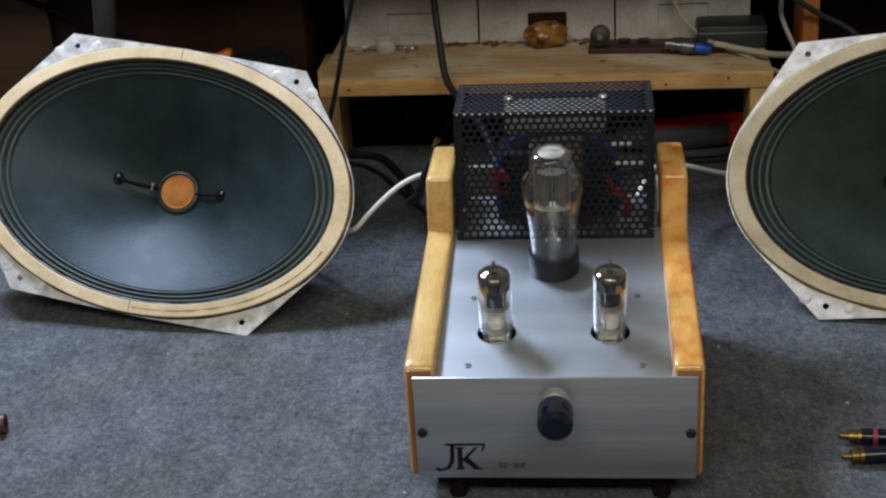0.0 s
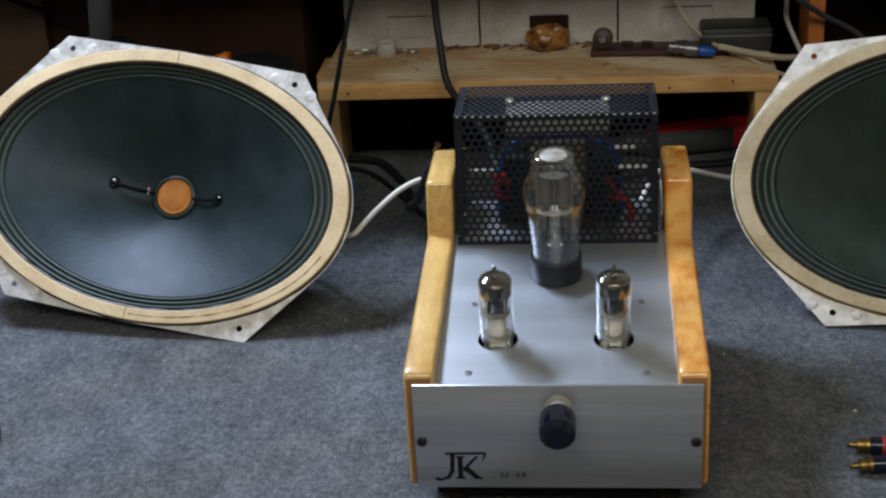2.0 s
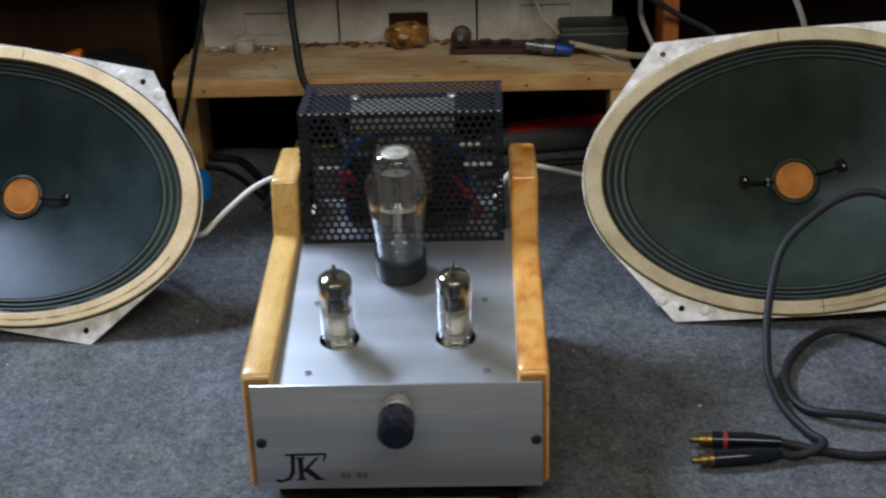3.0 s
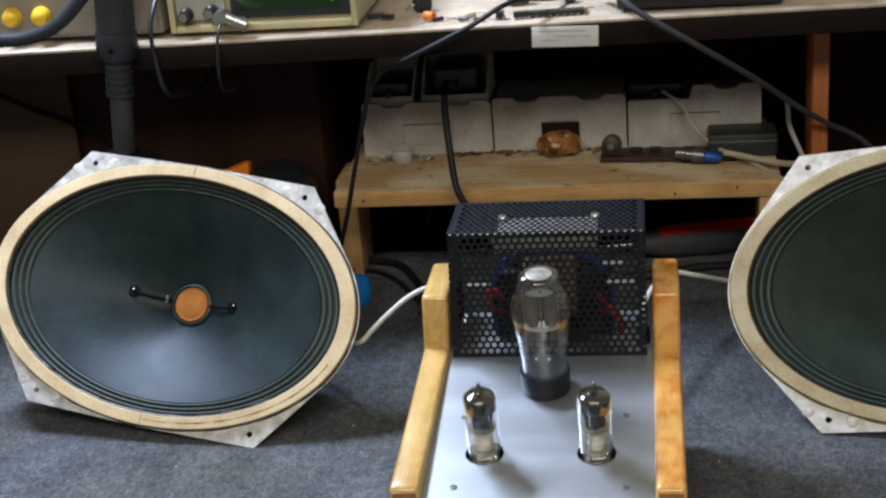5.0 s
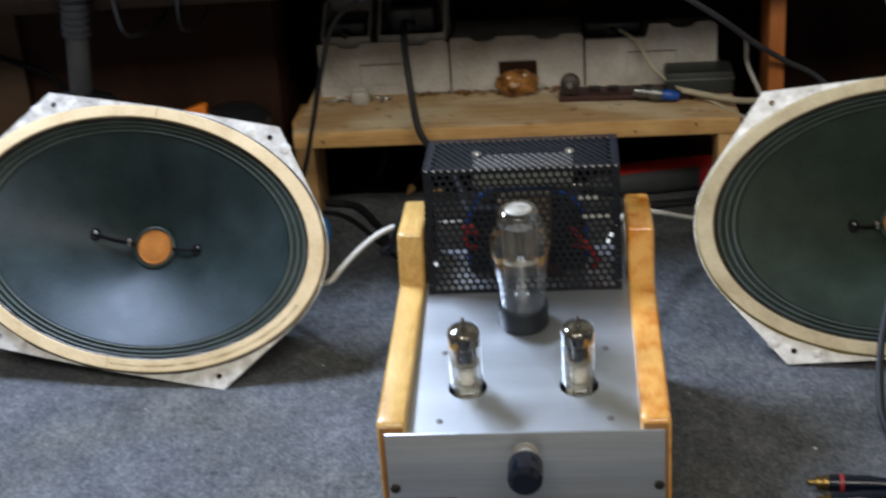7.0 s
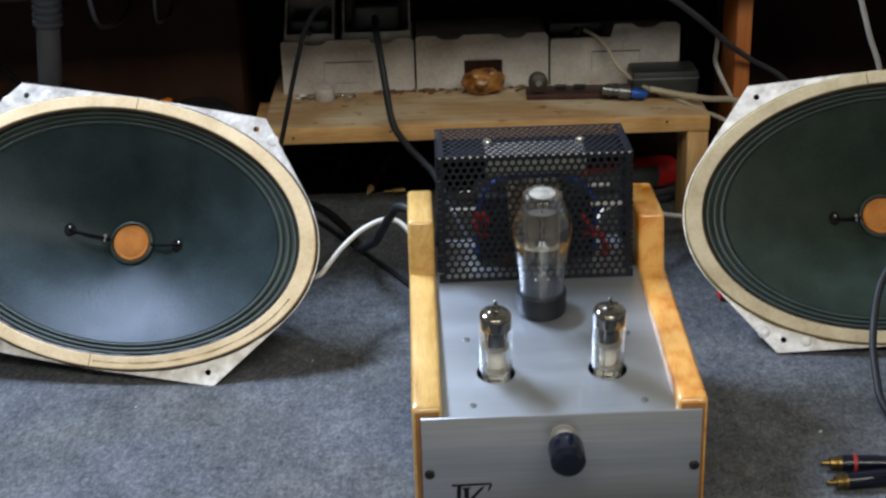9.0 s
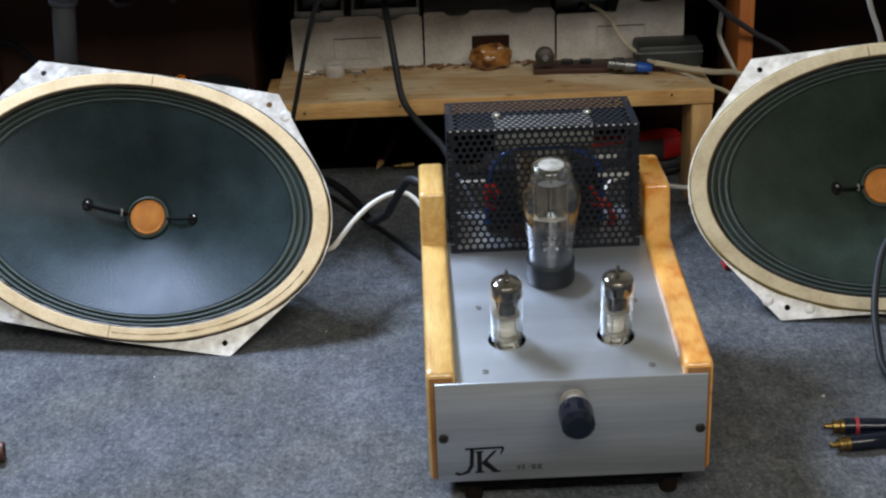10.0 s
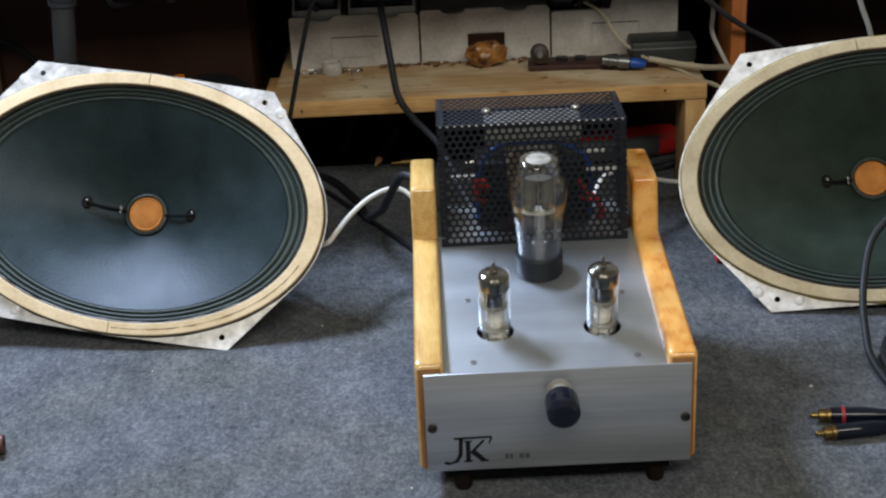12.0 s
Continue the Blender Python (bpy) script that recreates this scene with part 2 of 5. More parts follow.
BLACK = material("black_plastic", (0.012, 0.013, 0.016), 0.35, 0, 0.2, 500, 40, 0.05)
WORN = material("worn_black_edge", (0.13, 0.135, 0.14), 0.3, 0.7, 0.5, 90, 70, 0.0)
MATT = material("matt_black_lacquer", (0.0045, 0.0045, 0.005), 0.8, 0, 0.3, 500, 60, 0.2, specular=0.15)
DARK_WOOD = material("black_brown_wood", (0.010, 0.006, 0.0045), 0.8, 0, 0.3, 300, 60, 0.2, specular=0.15)
ZINC = material("zinc_plated_sheet", (0.19, 0.195, 0.18), 0.42, 0.35, 0.1, 300, 60, 0.05)
KNOB = material("glossy_black_knob", (0.003, 0.005, 0.012), 0.08, 0, 0.1, 500, 40, 0.02, specular=0.42)
RUBBER = material("black_rubber", (0.014, 0.014, 0.015), 0.6, 0, 0.2, 500, 60, 0.1)
CABLE = material("black_cable_sheath", (0.009, 0.010, 0.012), 0.58, 0, 0.2, 500, 60, 0.05, specular=0.32)
# black sheath greyed halfway towards the tone of the lead's lamplit upper part
CABLE_HALF_LIT = material("half_lit_black_cable_sheath", (0.030, 0.030, 0.035), 0.6, 0, 0.2, 500, 60, 0.05)
CABLE_GREY = material("grey_cable_sheath", (0.30, 0.29, 0.27), 0.5, 0, 0.1, 500, 60, 0.05)
CABLE_WHITE = material("white_cable_sheath", (0.66, 0.64, 0.58), 0.45, 0, 0.08, 500, 60, 0.05)
CABLE_CREAM = material("cream_cable_sheath", (0.40, 0.355, 0.265), 0.5, 0, 0.1, 500, 60, 0.05)
BAKELITE = material("dark_grey_bakelite", (0.008, 0.010, 0.014), 0.50, 0, 0.15, 400, 60, 0.05, specular=0.28)
GETTER = material("silver_getter_mirror", (0.22, 0.205, 0.185), 0.10, 1.0, 0.25, 200, 60, 0.02)
# pale colour imitates lamp light mirrored in the rectifier's flat top
TOP_HIGHLIGHT = material("painted_top_highlight", (0.55, 0.54, 0.52), 0.28, 0.35, 0.35, 200, 90, 0.02)
PLATE = material("blackened_tube_anode", (0.014, 0.012, 0.010), 0.5, 0.5, 0.2, 300, 60, 0.1)
SMOKE = material("dark_smoky_anode", (0.115, 0.108, 0.098), 0.36, 0.45, 0.3, 300, 60, 0.1)
GREYPLATE = material("pale_tube_anode", (0.76, 0.72, 0.65), 0.45, 0.15, 0.15, 300, 60, 0.1)
MICA = material("pale_mica", (0.33, 0.31, 0.27), 0.4, 0, 0.15, 300, 60, 0.05)
GLASS = clear("tube_glass", (0.97, 0.98, 0.98))
MICA_DIM = material("dull_mica", (0.20, 0.185, 0.15), 0.4, 0, 0.15, 300, 60, 0.05)
GLASS_THIN = thin_glass("thin_tube_glass", (0.975, 0.975, 0.965), 0.045, 0.55)
# the bench lamp's blue sheen is put into this base colour and specular tint
CONE_LAMP_BLUE = material("lamp_tinted_paper_cone", (0.0138, 0.0235, 0.0250), 0.40, 0, 0.3, 480, 30, 0.35, second=(0.0215, 0.0355, 0.0390), specular=0.21)
CONE_LAMP_BLUE.node_tree.nodes["Principled BSDF"].inputs["Specular Tint"].default_value = (0.80, 0.86, 1.0, 1)
CONE_GREEN = material("dark_green_paper_cone", (0.0138, 0.0228, 0.0172), 0.50, 0, 0.3, 480, 30, 0.35, second=(0.0230, 0.0365, 0.0280), specular=0.23)
CONE_ROLL = material("dark_paper_surround", (0.027, 0.0400, 0.0365), 0.45, 0, 0.2, 700, 40, 0.2, specular=0.5)
GASKET = material("cream_cardboard_gasket", (0.56, 0.42, 0.24), 0.85, 0, 0.05, 400, 30, 0.5, second=(0.75, 0.61, 0.40), specular=0.3)
# darker, greyer cream for the right-hand gasket
GASKET_GREYER = material("darker_grey_cream_gasket", (0.36, 0.285, 0.170), 0.85, 0, 0.05, 400, 30, 0.5, second=(0.53, 0.445, 0.29), specular=0.3)
FRAME = material("worn_white_painted_steel", (0.33, 0.315, 0.30), 0.40, 0.10, 0.1, 260, 80, 0.3, second=(0.68, 0.675, 0.67), coat=0.3)
BASKET = material("grey_steel_basket", (0.16, 0.16, 0.16), 0.5, 0.5, 0.15, 300, 40, 0.1)
GLUE = material("dark_brown_glue", (0.026, 0.017, 0.011), 0.5, 0, 0.3, 500, 90, 0.4)
GLUE_YELLOW = material("old_yellow_glue", (0.20, 0.155, 0.035), 0.4, 0, 0.3, 500, 90, 0.4)
CAP = material("orange_felt_dust_cap", (0.40, 0.140, 0.024), 0.9, 0, 0.15, 900, 60, 0.4, second=(0.56, 0.22, 0.045))
SHELF_TOP = dusty_board()
SHELF_EDGE = wood("raw_pine_edge", (0.36, 0.175, 0.050), (0.66, 0.42, 0.17), 0.7, 0.0, 0, 0.0, 40.0, 0.06)
LEG = wood("raw_pine_leg", (0.34, 0.17, 0.055), (0.62, 0.40, 0.17), 0.7, 0.0, 2, 0.0, 40.0, 0.06)
# lighter than BROWN_WARM: the light on the cabinet front is in this colour
LIT_CABINET = wood("lit_cabinet_tan", (0.032, 0.0135, 0.0042), (0.062, 0.029, 0.009), 0.7, 0.0, 0)
ORANGE_WOOD = wood("orange_stained_wood", (0.28, 0.075, 0.012), (0.42, 0.14, 0.03), 0.5, 0.0, 2)
BROWN = material("dark_brown_panel", (0.018, 0.0072, 0.0045), 0.6, 0, 0.3, 60, 12, 0.1, second=(0.030, 0.0125, 0.0075), specular=0.12)
BROWN_WARM = material("warm_brown_panel", (0.019, 0.0080, 0.0048), 0.6, 0, 0.3, 60, 9, 0.1, (1, 1, 0.4), second=(0.036, 0.0150, 0.0085), specular=0.13)
CREAM_TOP = material("cream_laminate_top", (0.40, 0.315, 0.230), 0.6, 0, 0.2, 200, 30, 0.1, second=(0.55, 0.455, 0.355))
KRAFT = material("brown_kraft_paper", (0.17, 0.125, 0.075), 0.8, 0, 0.2, 300, 40, 0.1)
CARTON = material("grey_white_carton", (0.37, 0.34, 0.305), 0.85, 0, 0.15, 300, 26, 0.15, second=(0.55, 0.52, 0.49))
INK = material("printed_ink", (0.008, 0.008, 0.010), 0.7, 0, 0.1, 500, 60, 0, specular=0.15)
# near-white and barely metallic: the terminals' glints are put into the colour
TERMINAL_GLINT = material("glint_white_terminal", (0.80, 0.80, 0.78), 0.3, 0.1, 0.05, 300, 60, 0)
INK_GREY = material("faint_grey_ink", (0.40, 0.40, 0.40), 0.6, 0, 0.1, 500, 60, 0)
INK_PANEL = material("dark_grey_panel_print", (0.055, 0.055, 0.058), 0.6, 0, 0.1, 500, 60, 0)
PAPER = material("white_paper_label", (0.62, 0.62, 0.60), 0.7, 0, 0.08, 400, 60, 0.05)
GOLD = material("gold_plated_brass", (0.24, 0.165, 0.058), 0.34, 1.0, 0.15, 400, 60, 0.05)
RED = material("red_plastic", (0.55, 0.02, 0.02), 0.4, 0, 0.15, 300, 60, 0.1)
RED_WIRE = material("dark_red_wire", (0.36, 0.012, 0.014), 0.5, 0, 0.15, 300, 60, 0.05)
RED_DIM = material("dull_red_plastic", (0.26, 0.015, 0.018), 0.5, 0, 0.15, 300, 60, 0.05)
GREY_GRIP = material("dark_grey_rubber_grip", (0.05, 0.055, 0.06), 0.6, 0, 0.15, 300, 60, 0.2)
BLUE = material("blue_plastic", (0.008, 0.07, 0.36), 0.4, 0, 0.15, 300, 60, 0.05)
SKY_BLUE = material("bright_blue_plastic", (0.01, 0.22, 0.70), 0.4, 0, 0.15, 300, 60, 0.05)
ORANGE = material("orange_plastic", (0.75, 0.20, 0.01), 0.45, 0, 0.1, 300, 60, 0.05)
YELLOW = material("yellow_plastic", (0.75, 0.48, 0.02), 0.45, 0, 0.1, 300, 60, 0.05)
BEIGE = material("beige_instrument_case", (0.50, 0.44, 0.26), 0.55, 0, 0.08, 300, 30, 0.05)
PANEL_GREY = material("light_grey_instrument_panel", (0.42, 0.41, 0.38), 0.5, 0, 0.1, 300, 30, 0.05)
LCD = material("dark_green_display", (0.010, 0.040, 0.008), 0.2, 0, 0.1, 60, 20, 0)
GREEN_GREY = material("dull_green_grey_paint", (0.022, 0.026, 0.026), 0.5, 0, 0.15, 300, 40, 0.05)
CASE_GREY = material("warm_grey_instrument_case", (0.24, 0.215, 0.18), 0.55, 0, 0.1, 300, 30, 0.05)
FAINT = material("faint_die_cut_crease", (0.22, 0.20, 0.175), 0.9, 0, 0.2, 300, 60, 0)
SLOT = material("dark_die_cut", (0.05, 0.045, 0.04), 0.9, 0, 0.2, 300, 60, 0)
MAROON = material("maroon_circuit_board", (0.045, 0.016, 0.013), 0.5, 0, 0.2, 300, 60, 0.1)
AMBER = material("amber_resin_lump", (0.09, 0.026, 0.007), 0.22, 0, 0.4, 120, 70, 0.9, second=(0.44, 0.20, 0.05), bump_at=0.002)
RESIN = material("dark_brown_resin_crumbs", (0.050, 0.020, 0.007), 0.35, 0, 0.4, 200, 90, 0.5, second=(0.20, 0.095, 0.03))
COPPER = material("brown_copper", (0.09, 0.035, 0.022), 0.5, 0.4, 0.2, 300, 60, 0.1)
# paint of the unseen room shell, pale enough to bounce fill light
WALL = material("plain_wall_paint", (0.62, 0.61, 0.57), 0.9, 0, 0.08, 80, 4, 0.05)
ROD = material("dull_grey_rod", (0.045, 0.047, 0.054), 0.5, 0.3, 0.1, 300, 40, 0.05)
STAND = material("slate_grey_painted_metal", (0.030, 0.034, 0.044), 0.4, 0.3, 0.1, 300, 40, 0.05)
PURPLE = material("dull_purple_plastic", (0.05, 0.008, 0.028), 0.5, 0, 0.1, 300, 40, 0.05)


# ---- mesh helpers ----
def thing(name, label, category, m=None, group="", kind=""):
    ob = tagged(new(name), label, category, group, kind)
    if m is not None:
        ob.matrix_world = m
    return ob


def part(name, bm, mat, parent=None, label="", smooth=35, m=None):
    if m is not None:
        bmesh.ops.transform(bm, matrix=m, verts=bm.verts)
    bmesh.ops.recalc_face_normals(bm, faces=bm.faces)
    me = bpy.data.meshes.new(name)
    if smooth:
        for fc in bm.faces:
            fc.smooth = True
        for e in bm.edges:
            e.smooth = len(e.link_faces) == 2 and e.calc_face_angle(0.0) < radians(smooth)
    bm.to_mesh(me)
    bm.free()
    me.materials.append(mat)
    ob = new(name, me)
    ob.parent = parent
    if label:
        ob["label"] = label
    return ob


def box(sx, sy, sz, at=(0, 0, 0), bevel=0.0, seg=2):
    bm = bmesh.new()
    bmesh.ops.create_cube(bm, size=1, matrix=Matrix.Translation(at) @ Matrix.Diagonal((sx, sy, sz, 1)))
    if bevel:
        bmesh.ops.bevel(bm, geom=bm.edges[:], offset=bevel, segments=seg, affect="EDGES", profile=0.5)
    return bm


def lathe(profile, seg=40, squash=(1, 1)):
    """Turns (radius, height) pairs about z."""
    bm = bmesh.new()
    rings = []
    for r, z in profile:
        if r < 1e-6:
            rings.append([bm.verts.new((0, 0, z))])
        else:
            rings.append([bm.verts.new((r * squash[0] * math.cos(a), r * squash[1] * math.sin(a), z))
                          for a in (2 * math.pi * k / seg for k in range(seg))])
    for a, b in zip(rings, rings[1:]):
        for k in range(seg):
            q = [a[k % len(a)], a[(k + 1) % len(a)], b[(k + 1) % len(b)], b[k % len(b)]]
            q = list(dict.fromkeys(q))
            if len(q) > 2:
                bm.faces.new(q)
    if profile[0] == profile[-1]:
        bmesh.ops.remove_doubles(bm, verts=bm.verts, dist=1e-6)
        return bm
    for ring in (rings[0], rings[-1]):
        if len(ring) > 2:
            bm.faces.new(ring)
    return bm


def prism(outline, depth, axis="x", at=0.0, bevel=0.0):
    """Pushes a closed outline through depth along an axis, about the place at."""
    bm = bmesh.new()
    low, high = [], []
    for u, v in outline:
        for side, ring in ((at - depth / 2, low), (at + depth / 2, high)):
            ring.append(bm.verts.new({"x": (side, u, v), "y": (u, side, v), "z": (u, v, side)}[axis]))
    bm.faces.new(low)
    bm.faces.new(high[::-1])
    for k in range(len(low)):
        j = (k + 1) % len(low)
        bm.faces.new((low[k], low[j], high[j], high[k]))
    bmesh.ops.recalc_face_normals(bm, faces=bm.faces)
    if bevel:
        outer = [e for e in bm.edges if e.calc_face_angle_signed(0.0) > 0]
        bmesh.ops.bevel(bm, geom=outer, offset=bevel, segments=3, affect="EDGES", profile=0.5)
    return bm


def spline(points, steps=10):
    p = [Vector(q) for q in points]
    p = [2 * p[0] - p[1], *p, 2 * p[-1] - p[-2]]
    out = []
    for a, b, c, d in zip(p, p[1:], p[2:], p[3:]):
        for k in range(steps):
            t = k / steps
            out.append(0.5 * (2 * b + (c - a) * t + (2 * a - 5 * b + 4 * c - d) * t * t + (3 * b - a - 3 * c + d) * t ** 3))
    return out + [p[-2]]


def rope(points, radius, seg=10, steps=10):
    line = spline(points, steps)
    bm = bmesh.new()
    side = Vector((0.31, 0.17, 0.93))
    rings = []
    for k, p in enumerate(line):
        way = (line[min(k + 1, len(line) - 1)] - line[max(k - 1, 0)]).normalized()
        side = (side - way * side.dot(way)).normalized()
        up = way.cross(side)
        r = radius(k / (len(line) - 1)) if callable(radius) else radius
        rings.append([bm.verts.new(p + r * (math.cos(a) * side + math.sin(a) * up)) for a in (2 * math.pi * j / seg for j in range(seg))])
    for a, b in zip(rings, rings[1:]):
        for j in range(seg):
            bm.faces.new((a[j], a[(j + 1) % seg], b[(j + 1) % seg], b[j]))
    bm.faces.new(rings[0])
    bm.faces.new(rings[-1])
    return bm


def join(*parts):
    bm = bmesh.new()
    for p in parts:
        me = bpy.data.meshes.new("scrap")
        p.to_mesh(me)
        p.free()
        bm.from_mesh(me)
        bpy.data.meshes.remove(me)
    return bm


def moved(bm, m):
    bmesh.ops.transform(bm, matrix=m, verts=bm.verts)
    return bm


def cable(name, points, radius, mat, label, category="cable", group="", seg=10):
    return tagged(part(name, rope(points, radius, seg), mat), label, category, group)


def slab(name, size, at, mat, label, category, bevel=0.0):
    return tagged(part(name, box(*size, at, bevel), mat), label, category, kind="structure")


# ---- the large structure ----
# floor, walls and ceiling stay out of view; added to bounce the lamps' light
slab("ground", (5.0, 5.0, 0.05), (0, 0, -0.80), WALL, "unseen plain floor added under the bench, pale to bounce light", "floor")
slab("wall_back", (5.0, 0.08, 3.2), (0, 1.2, 0.8), WALL, "unseen plain wall added behind the bench, pale to bounce light", "wall")
slab("wall_front", (5.0, 0.08, 3.2), (0, -2.5, 0.8), WALL, "unseen plain wall added to close the room, pale to bounce light", "wall")
slab("wall_left", (0.08, 3.7, 3.2), (-2.5, -0.65, 0.8), WALL, "unseen plain wall added to close the room, pale to bounce light", "wall")
slab("wall_right", (0.08, 3.7, 3.2), (2.5, -0.65, 0.8), WALL, "unseen plain wall added to close the room, pale to bounce light", "wall")
slab("ceiling", (5.0, 3.8, 0.06), (0, -0.65, 2.43), WALL, "unseen plain ceiling added to close the room, pale to bounce light", "ceiling")
slab("bench_top", (2.4, 1.5, 0.03), (0, 0.45, -0.020), BROWN, "dark brown bench top under the felt", "bench", 0.002)

slab("bench_base", (2.3, 1.35, 0.740), (0, 0.50, -0.4052), BROWN, "plain dark brown body of the workbench", "bench", 0.002)


def felt_cloth():
    bm = bmesh.new()
    nx, ny = 96, 60
    x0, x1, y0, y1 = -1.1, 1.1, -0.28, 0.637
    grid = [[bm.verts.new((x0 + (x1 - x0) * i / nx, y0 + (y1 - y0) * j / ny + (0.004 * noise.noise((i * 0.21, 3, 0)) if j == ny else 0), 0.0))
             for i in range(nx + 1)] for j in range(ny + 1)]
    for j in range(ny):
        for i in range(nx):
            bm.faces.new((grid[j][i], grid[j][i + 1], grid[j + 1][i + 1], grid[j + 1][i]))
    bm.normal_update()
    bmesh.ops.solidify(bm, geom=bm.faces[:], thickness=0.004)
    zs = [v.co.z for v in bm.verts]
    bmesh.ops.translate(bm, verts=bm.verts, vec=(0, 0, -max(zs)))
    return bm


tagged(part("felt_cloth", felt_cloth(), FELT), "mottled blue-grey felt cloth covering the workbench", "cloth", kind="structure")

# cabinet behind the bench: dark side units, an upper shelf and an orange upright between them
slab("cabinet_back", (2.2, 0.02, 0.30), (0, 0.79, 0.14), BROWN, "dark brown back panel of the cabinet", "panel")
slab("cabinet_side_left", (0.86, 0.20, 0.250), (-0.675, 0.675, 0.121), BROWN_WARM, "dark brown wooden cabinet unit under the upper shelf", "cabinet", 0.003)
slab("cabinet_side_right", (0.86, 0.06, 0.250), (0.665, 0.745, 0.121), BROWN, "dark brown wooden cabinet unit under the upper shelf", "cabinet", 0.003)
UPPER = pose(0, 0.452, 0.279, 0, 0, 2.9)
upper = thing("upper_shelf", "upper shelf with a cream top and a dark brown front edge", "shelf", UPPER, kind="structure")
part("shelf_board", box(2.1, 0.36, 0.020, (0, 0.181, -0.0125), 0.0015), DARK_WOOD, upper, "dark brown board edge")
part("shelf_top", box(2.1, 0.359, 0.0025, (0, 0.1806, -0.00125), 0.0006), CREAM_TOP, upper, "stained cream laminate top")
tagged(part("upright", box(0.0145, 0.06, 0.256, (0.2235, 0.565, 0.126), 0.0015), ORANGE_WOOD), "orange-stained wooden upright carrying the upper shelf", "post", kind="structure")


# ---- low pine shelf standing at the back of the bench ----
def low_shelf():
    ob = thing("low_shelf", "low dusty raw pine shelf standing on the bench", "shelf")
    x0, x1, y0, y1, zt = -0.2215, 0.1875, 0.497, 0.692, 0.1180
    part("board", box(x1 - x0, y1 - y0, 0.0158, ((x0 + x1) / 2, (y0 + y1) / 2, zt - 0.0079), 0.0014), SHELF_TOP, ob, "dusty pine board")
    part("edge_strip", box(x1 - x0, 0.0012, 0.0150, ((x0 + x1) / 2, y0 - 0.0004, zt - 0.0081), 0.0005), SHELF_EDGE, ob, "orange pine front edge")
    for x, y, deep in ((-0.2275, 0.575, 0.058), (0.1775, 0.498, 0.050)):
        part("leg", box(0.0195, deep, zt - 0.0162, (x, y + deep / 2, (zt - 0.0162) / 2), 0.0012), LEG, ob, "raw pine leg")
    for x, z in ((-0.1940, 0.1085), (-0.1050, 0.1120), (0.0930, 0.1072), (0.1480, 0.1120)):
        part("nail_head", lathe([(0.0013, 0), (0.0012, 0.0003), (0, 0.0004)], 12), GLUE, ob, "dark nail head", m=Matrix.Translation((x, y0 - 0.0010, z)) @ Matrix.Rotation(radians(90), 4, "X"))
    return ob


low_shelf()


# ---- the amplifier ----
SLOPE = radians(7.2)


def plate_z(y):
    return 0.0917 + (y - 0.0162) * math.tan(SLOPE)


def on_plate(x, y, up=0.0):
    return Matrix.Translation((x, y, plate_z(y) + up)) @ Matrix.Rotation(SLOPE, 4, "X")


def side_outline():
    return [(0.0015, 0.0225), (0.235, 0.0225), (0.235, 0.1525), (0.172, 0.1525), (0.1645, 0.1155), (0.006, 0.1005), (0.0015, 0.0985)]


def perforated(w, h, pitch, hole, lay):
    """A sheet with staggered six-sided holes, w by h; lay(u, v, d) sets a place of it, d below its face."""
    bm = bmesh.new()
    row = pitch * 0.866
    rim, n = 0.0016, int((h - 2 * 0.0016) / row)
    v0 = (h - n * row) / 2 + row / 2
    thick = 0.0005
    cu = lambda u: min(max(u, 0.0), w)
    cv = lambda v: min(max(v, 0.0), h)
    for j in range(n):
        v = v0 + j * row
        cols = int((w - 2 * rim) / pitch) - (j % 2)
        u0 = (w - (cols - 1) * pitch) / 2
        for i in range(cols):
            u = u0 + i * pitch
            ring = []
            for k in range(6):
                a = math.pi / 6 + k * math.pi / 3
                ring.append((math.cos(a), math.sin(a)))
            ro, ri = pitch / math.sqrt(3) * 1.001, hole / 2
            first, last = i == 0, i == cols - 1
            outer, inner, under = [], [], []
            for c, s in ring:
                uo, vo = u + ro * c, v + ro * s
                if first and c < -0.1:
                    uo = 0.0
                if last and c > 0.1:
                    uo = w
                if j == 0 and s < -0.4:
                    vo = 0.0
                if j == n - 1 and s > 0.4:
                    vo = h
                outer.append(bm.verts.new(lay(cu(uo), cv(vo), 0)))
                inner.append(bm.verts.new(lay(u + ri * c, v + ri * s, 0)))
                under.append(bm.verts.new(lay(u + ri * c, v + ri * s, thick)))
            for k in range(6):
                q = (k + 1) % 6
                bm.faces.new((outer[k], outer[q], inner[q], inner[k]))
                bm.faces.new((inner[k], inner[q], under[q], under[k]))
    return bm


def cage_mesh():
    xl, xr = -0.0682, 0.0676
    fb, ft, bt = Vector((0, 0.1608, plate_z(0.1608) - 0.001)), Vector((0, 0.1742, 0.1983)), Vector((0, 0.2362, 0.1983))
    fn = Vector((0, -(ft.z - fb.z), ft.y - fb.y)).normalized()
    w = xr - xl

    def front(u, v, d):
        p = fb.lerp(ft, v / (ft - fb).length) - fn * d
        return (xl + u, p.y, p.z)

    def top(u, v, d):
        return (xl + u, ft.y + v, ft.z - d)

    def left(u, v, d):
        return (xl + d, 0.1725 + u, 0.1125 + v)

    def right(u, v, d):
        return (xr - d, 0.1725 + u, 0.1125 + v)

    pitch, hole = 0.00510, 0.00385
    return join(perforated(w, (ft - fb).length, pitch, hole, front), perforated(w, bt.y - ft.y, pitch, hole, top),
                perforated(0.0637, 0.0858, pitch, hole, left), perforated(0.0637, 0.0858, pitch, hole, right))


def screw(r, h):
    bm = lathe([(0, 0), (r, 0), (r, h * 0.55), (r * 0.8, h), (r * 0.45, h), (r * 0.4, h * 0.4), (0, h * 0.4)], 20)
    return bm


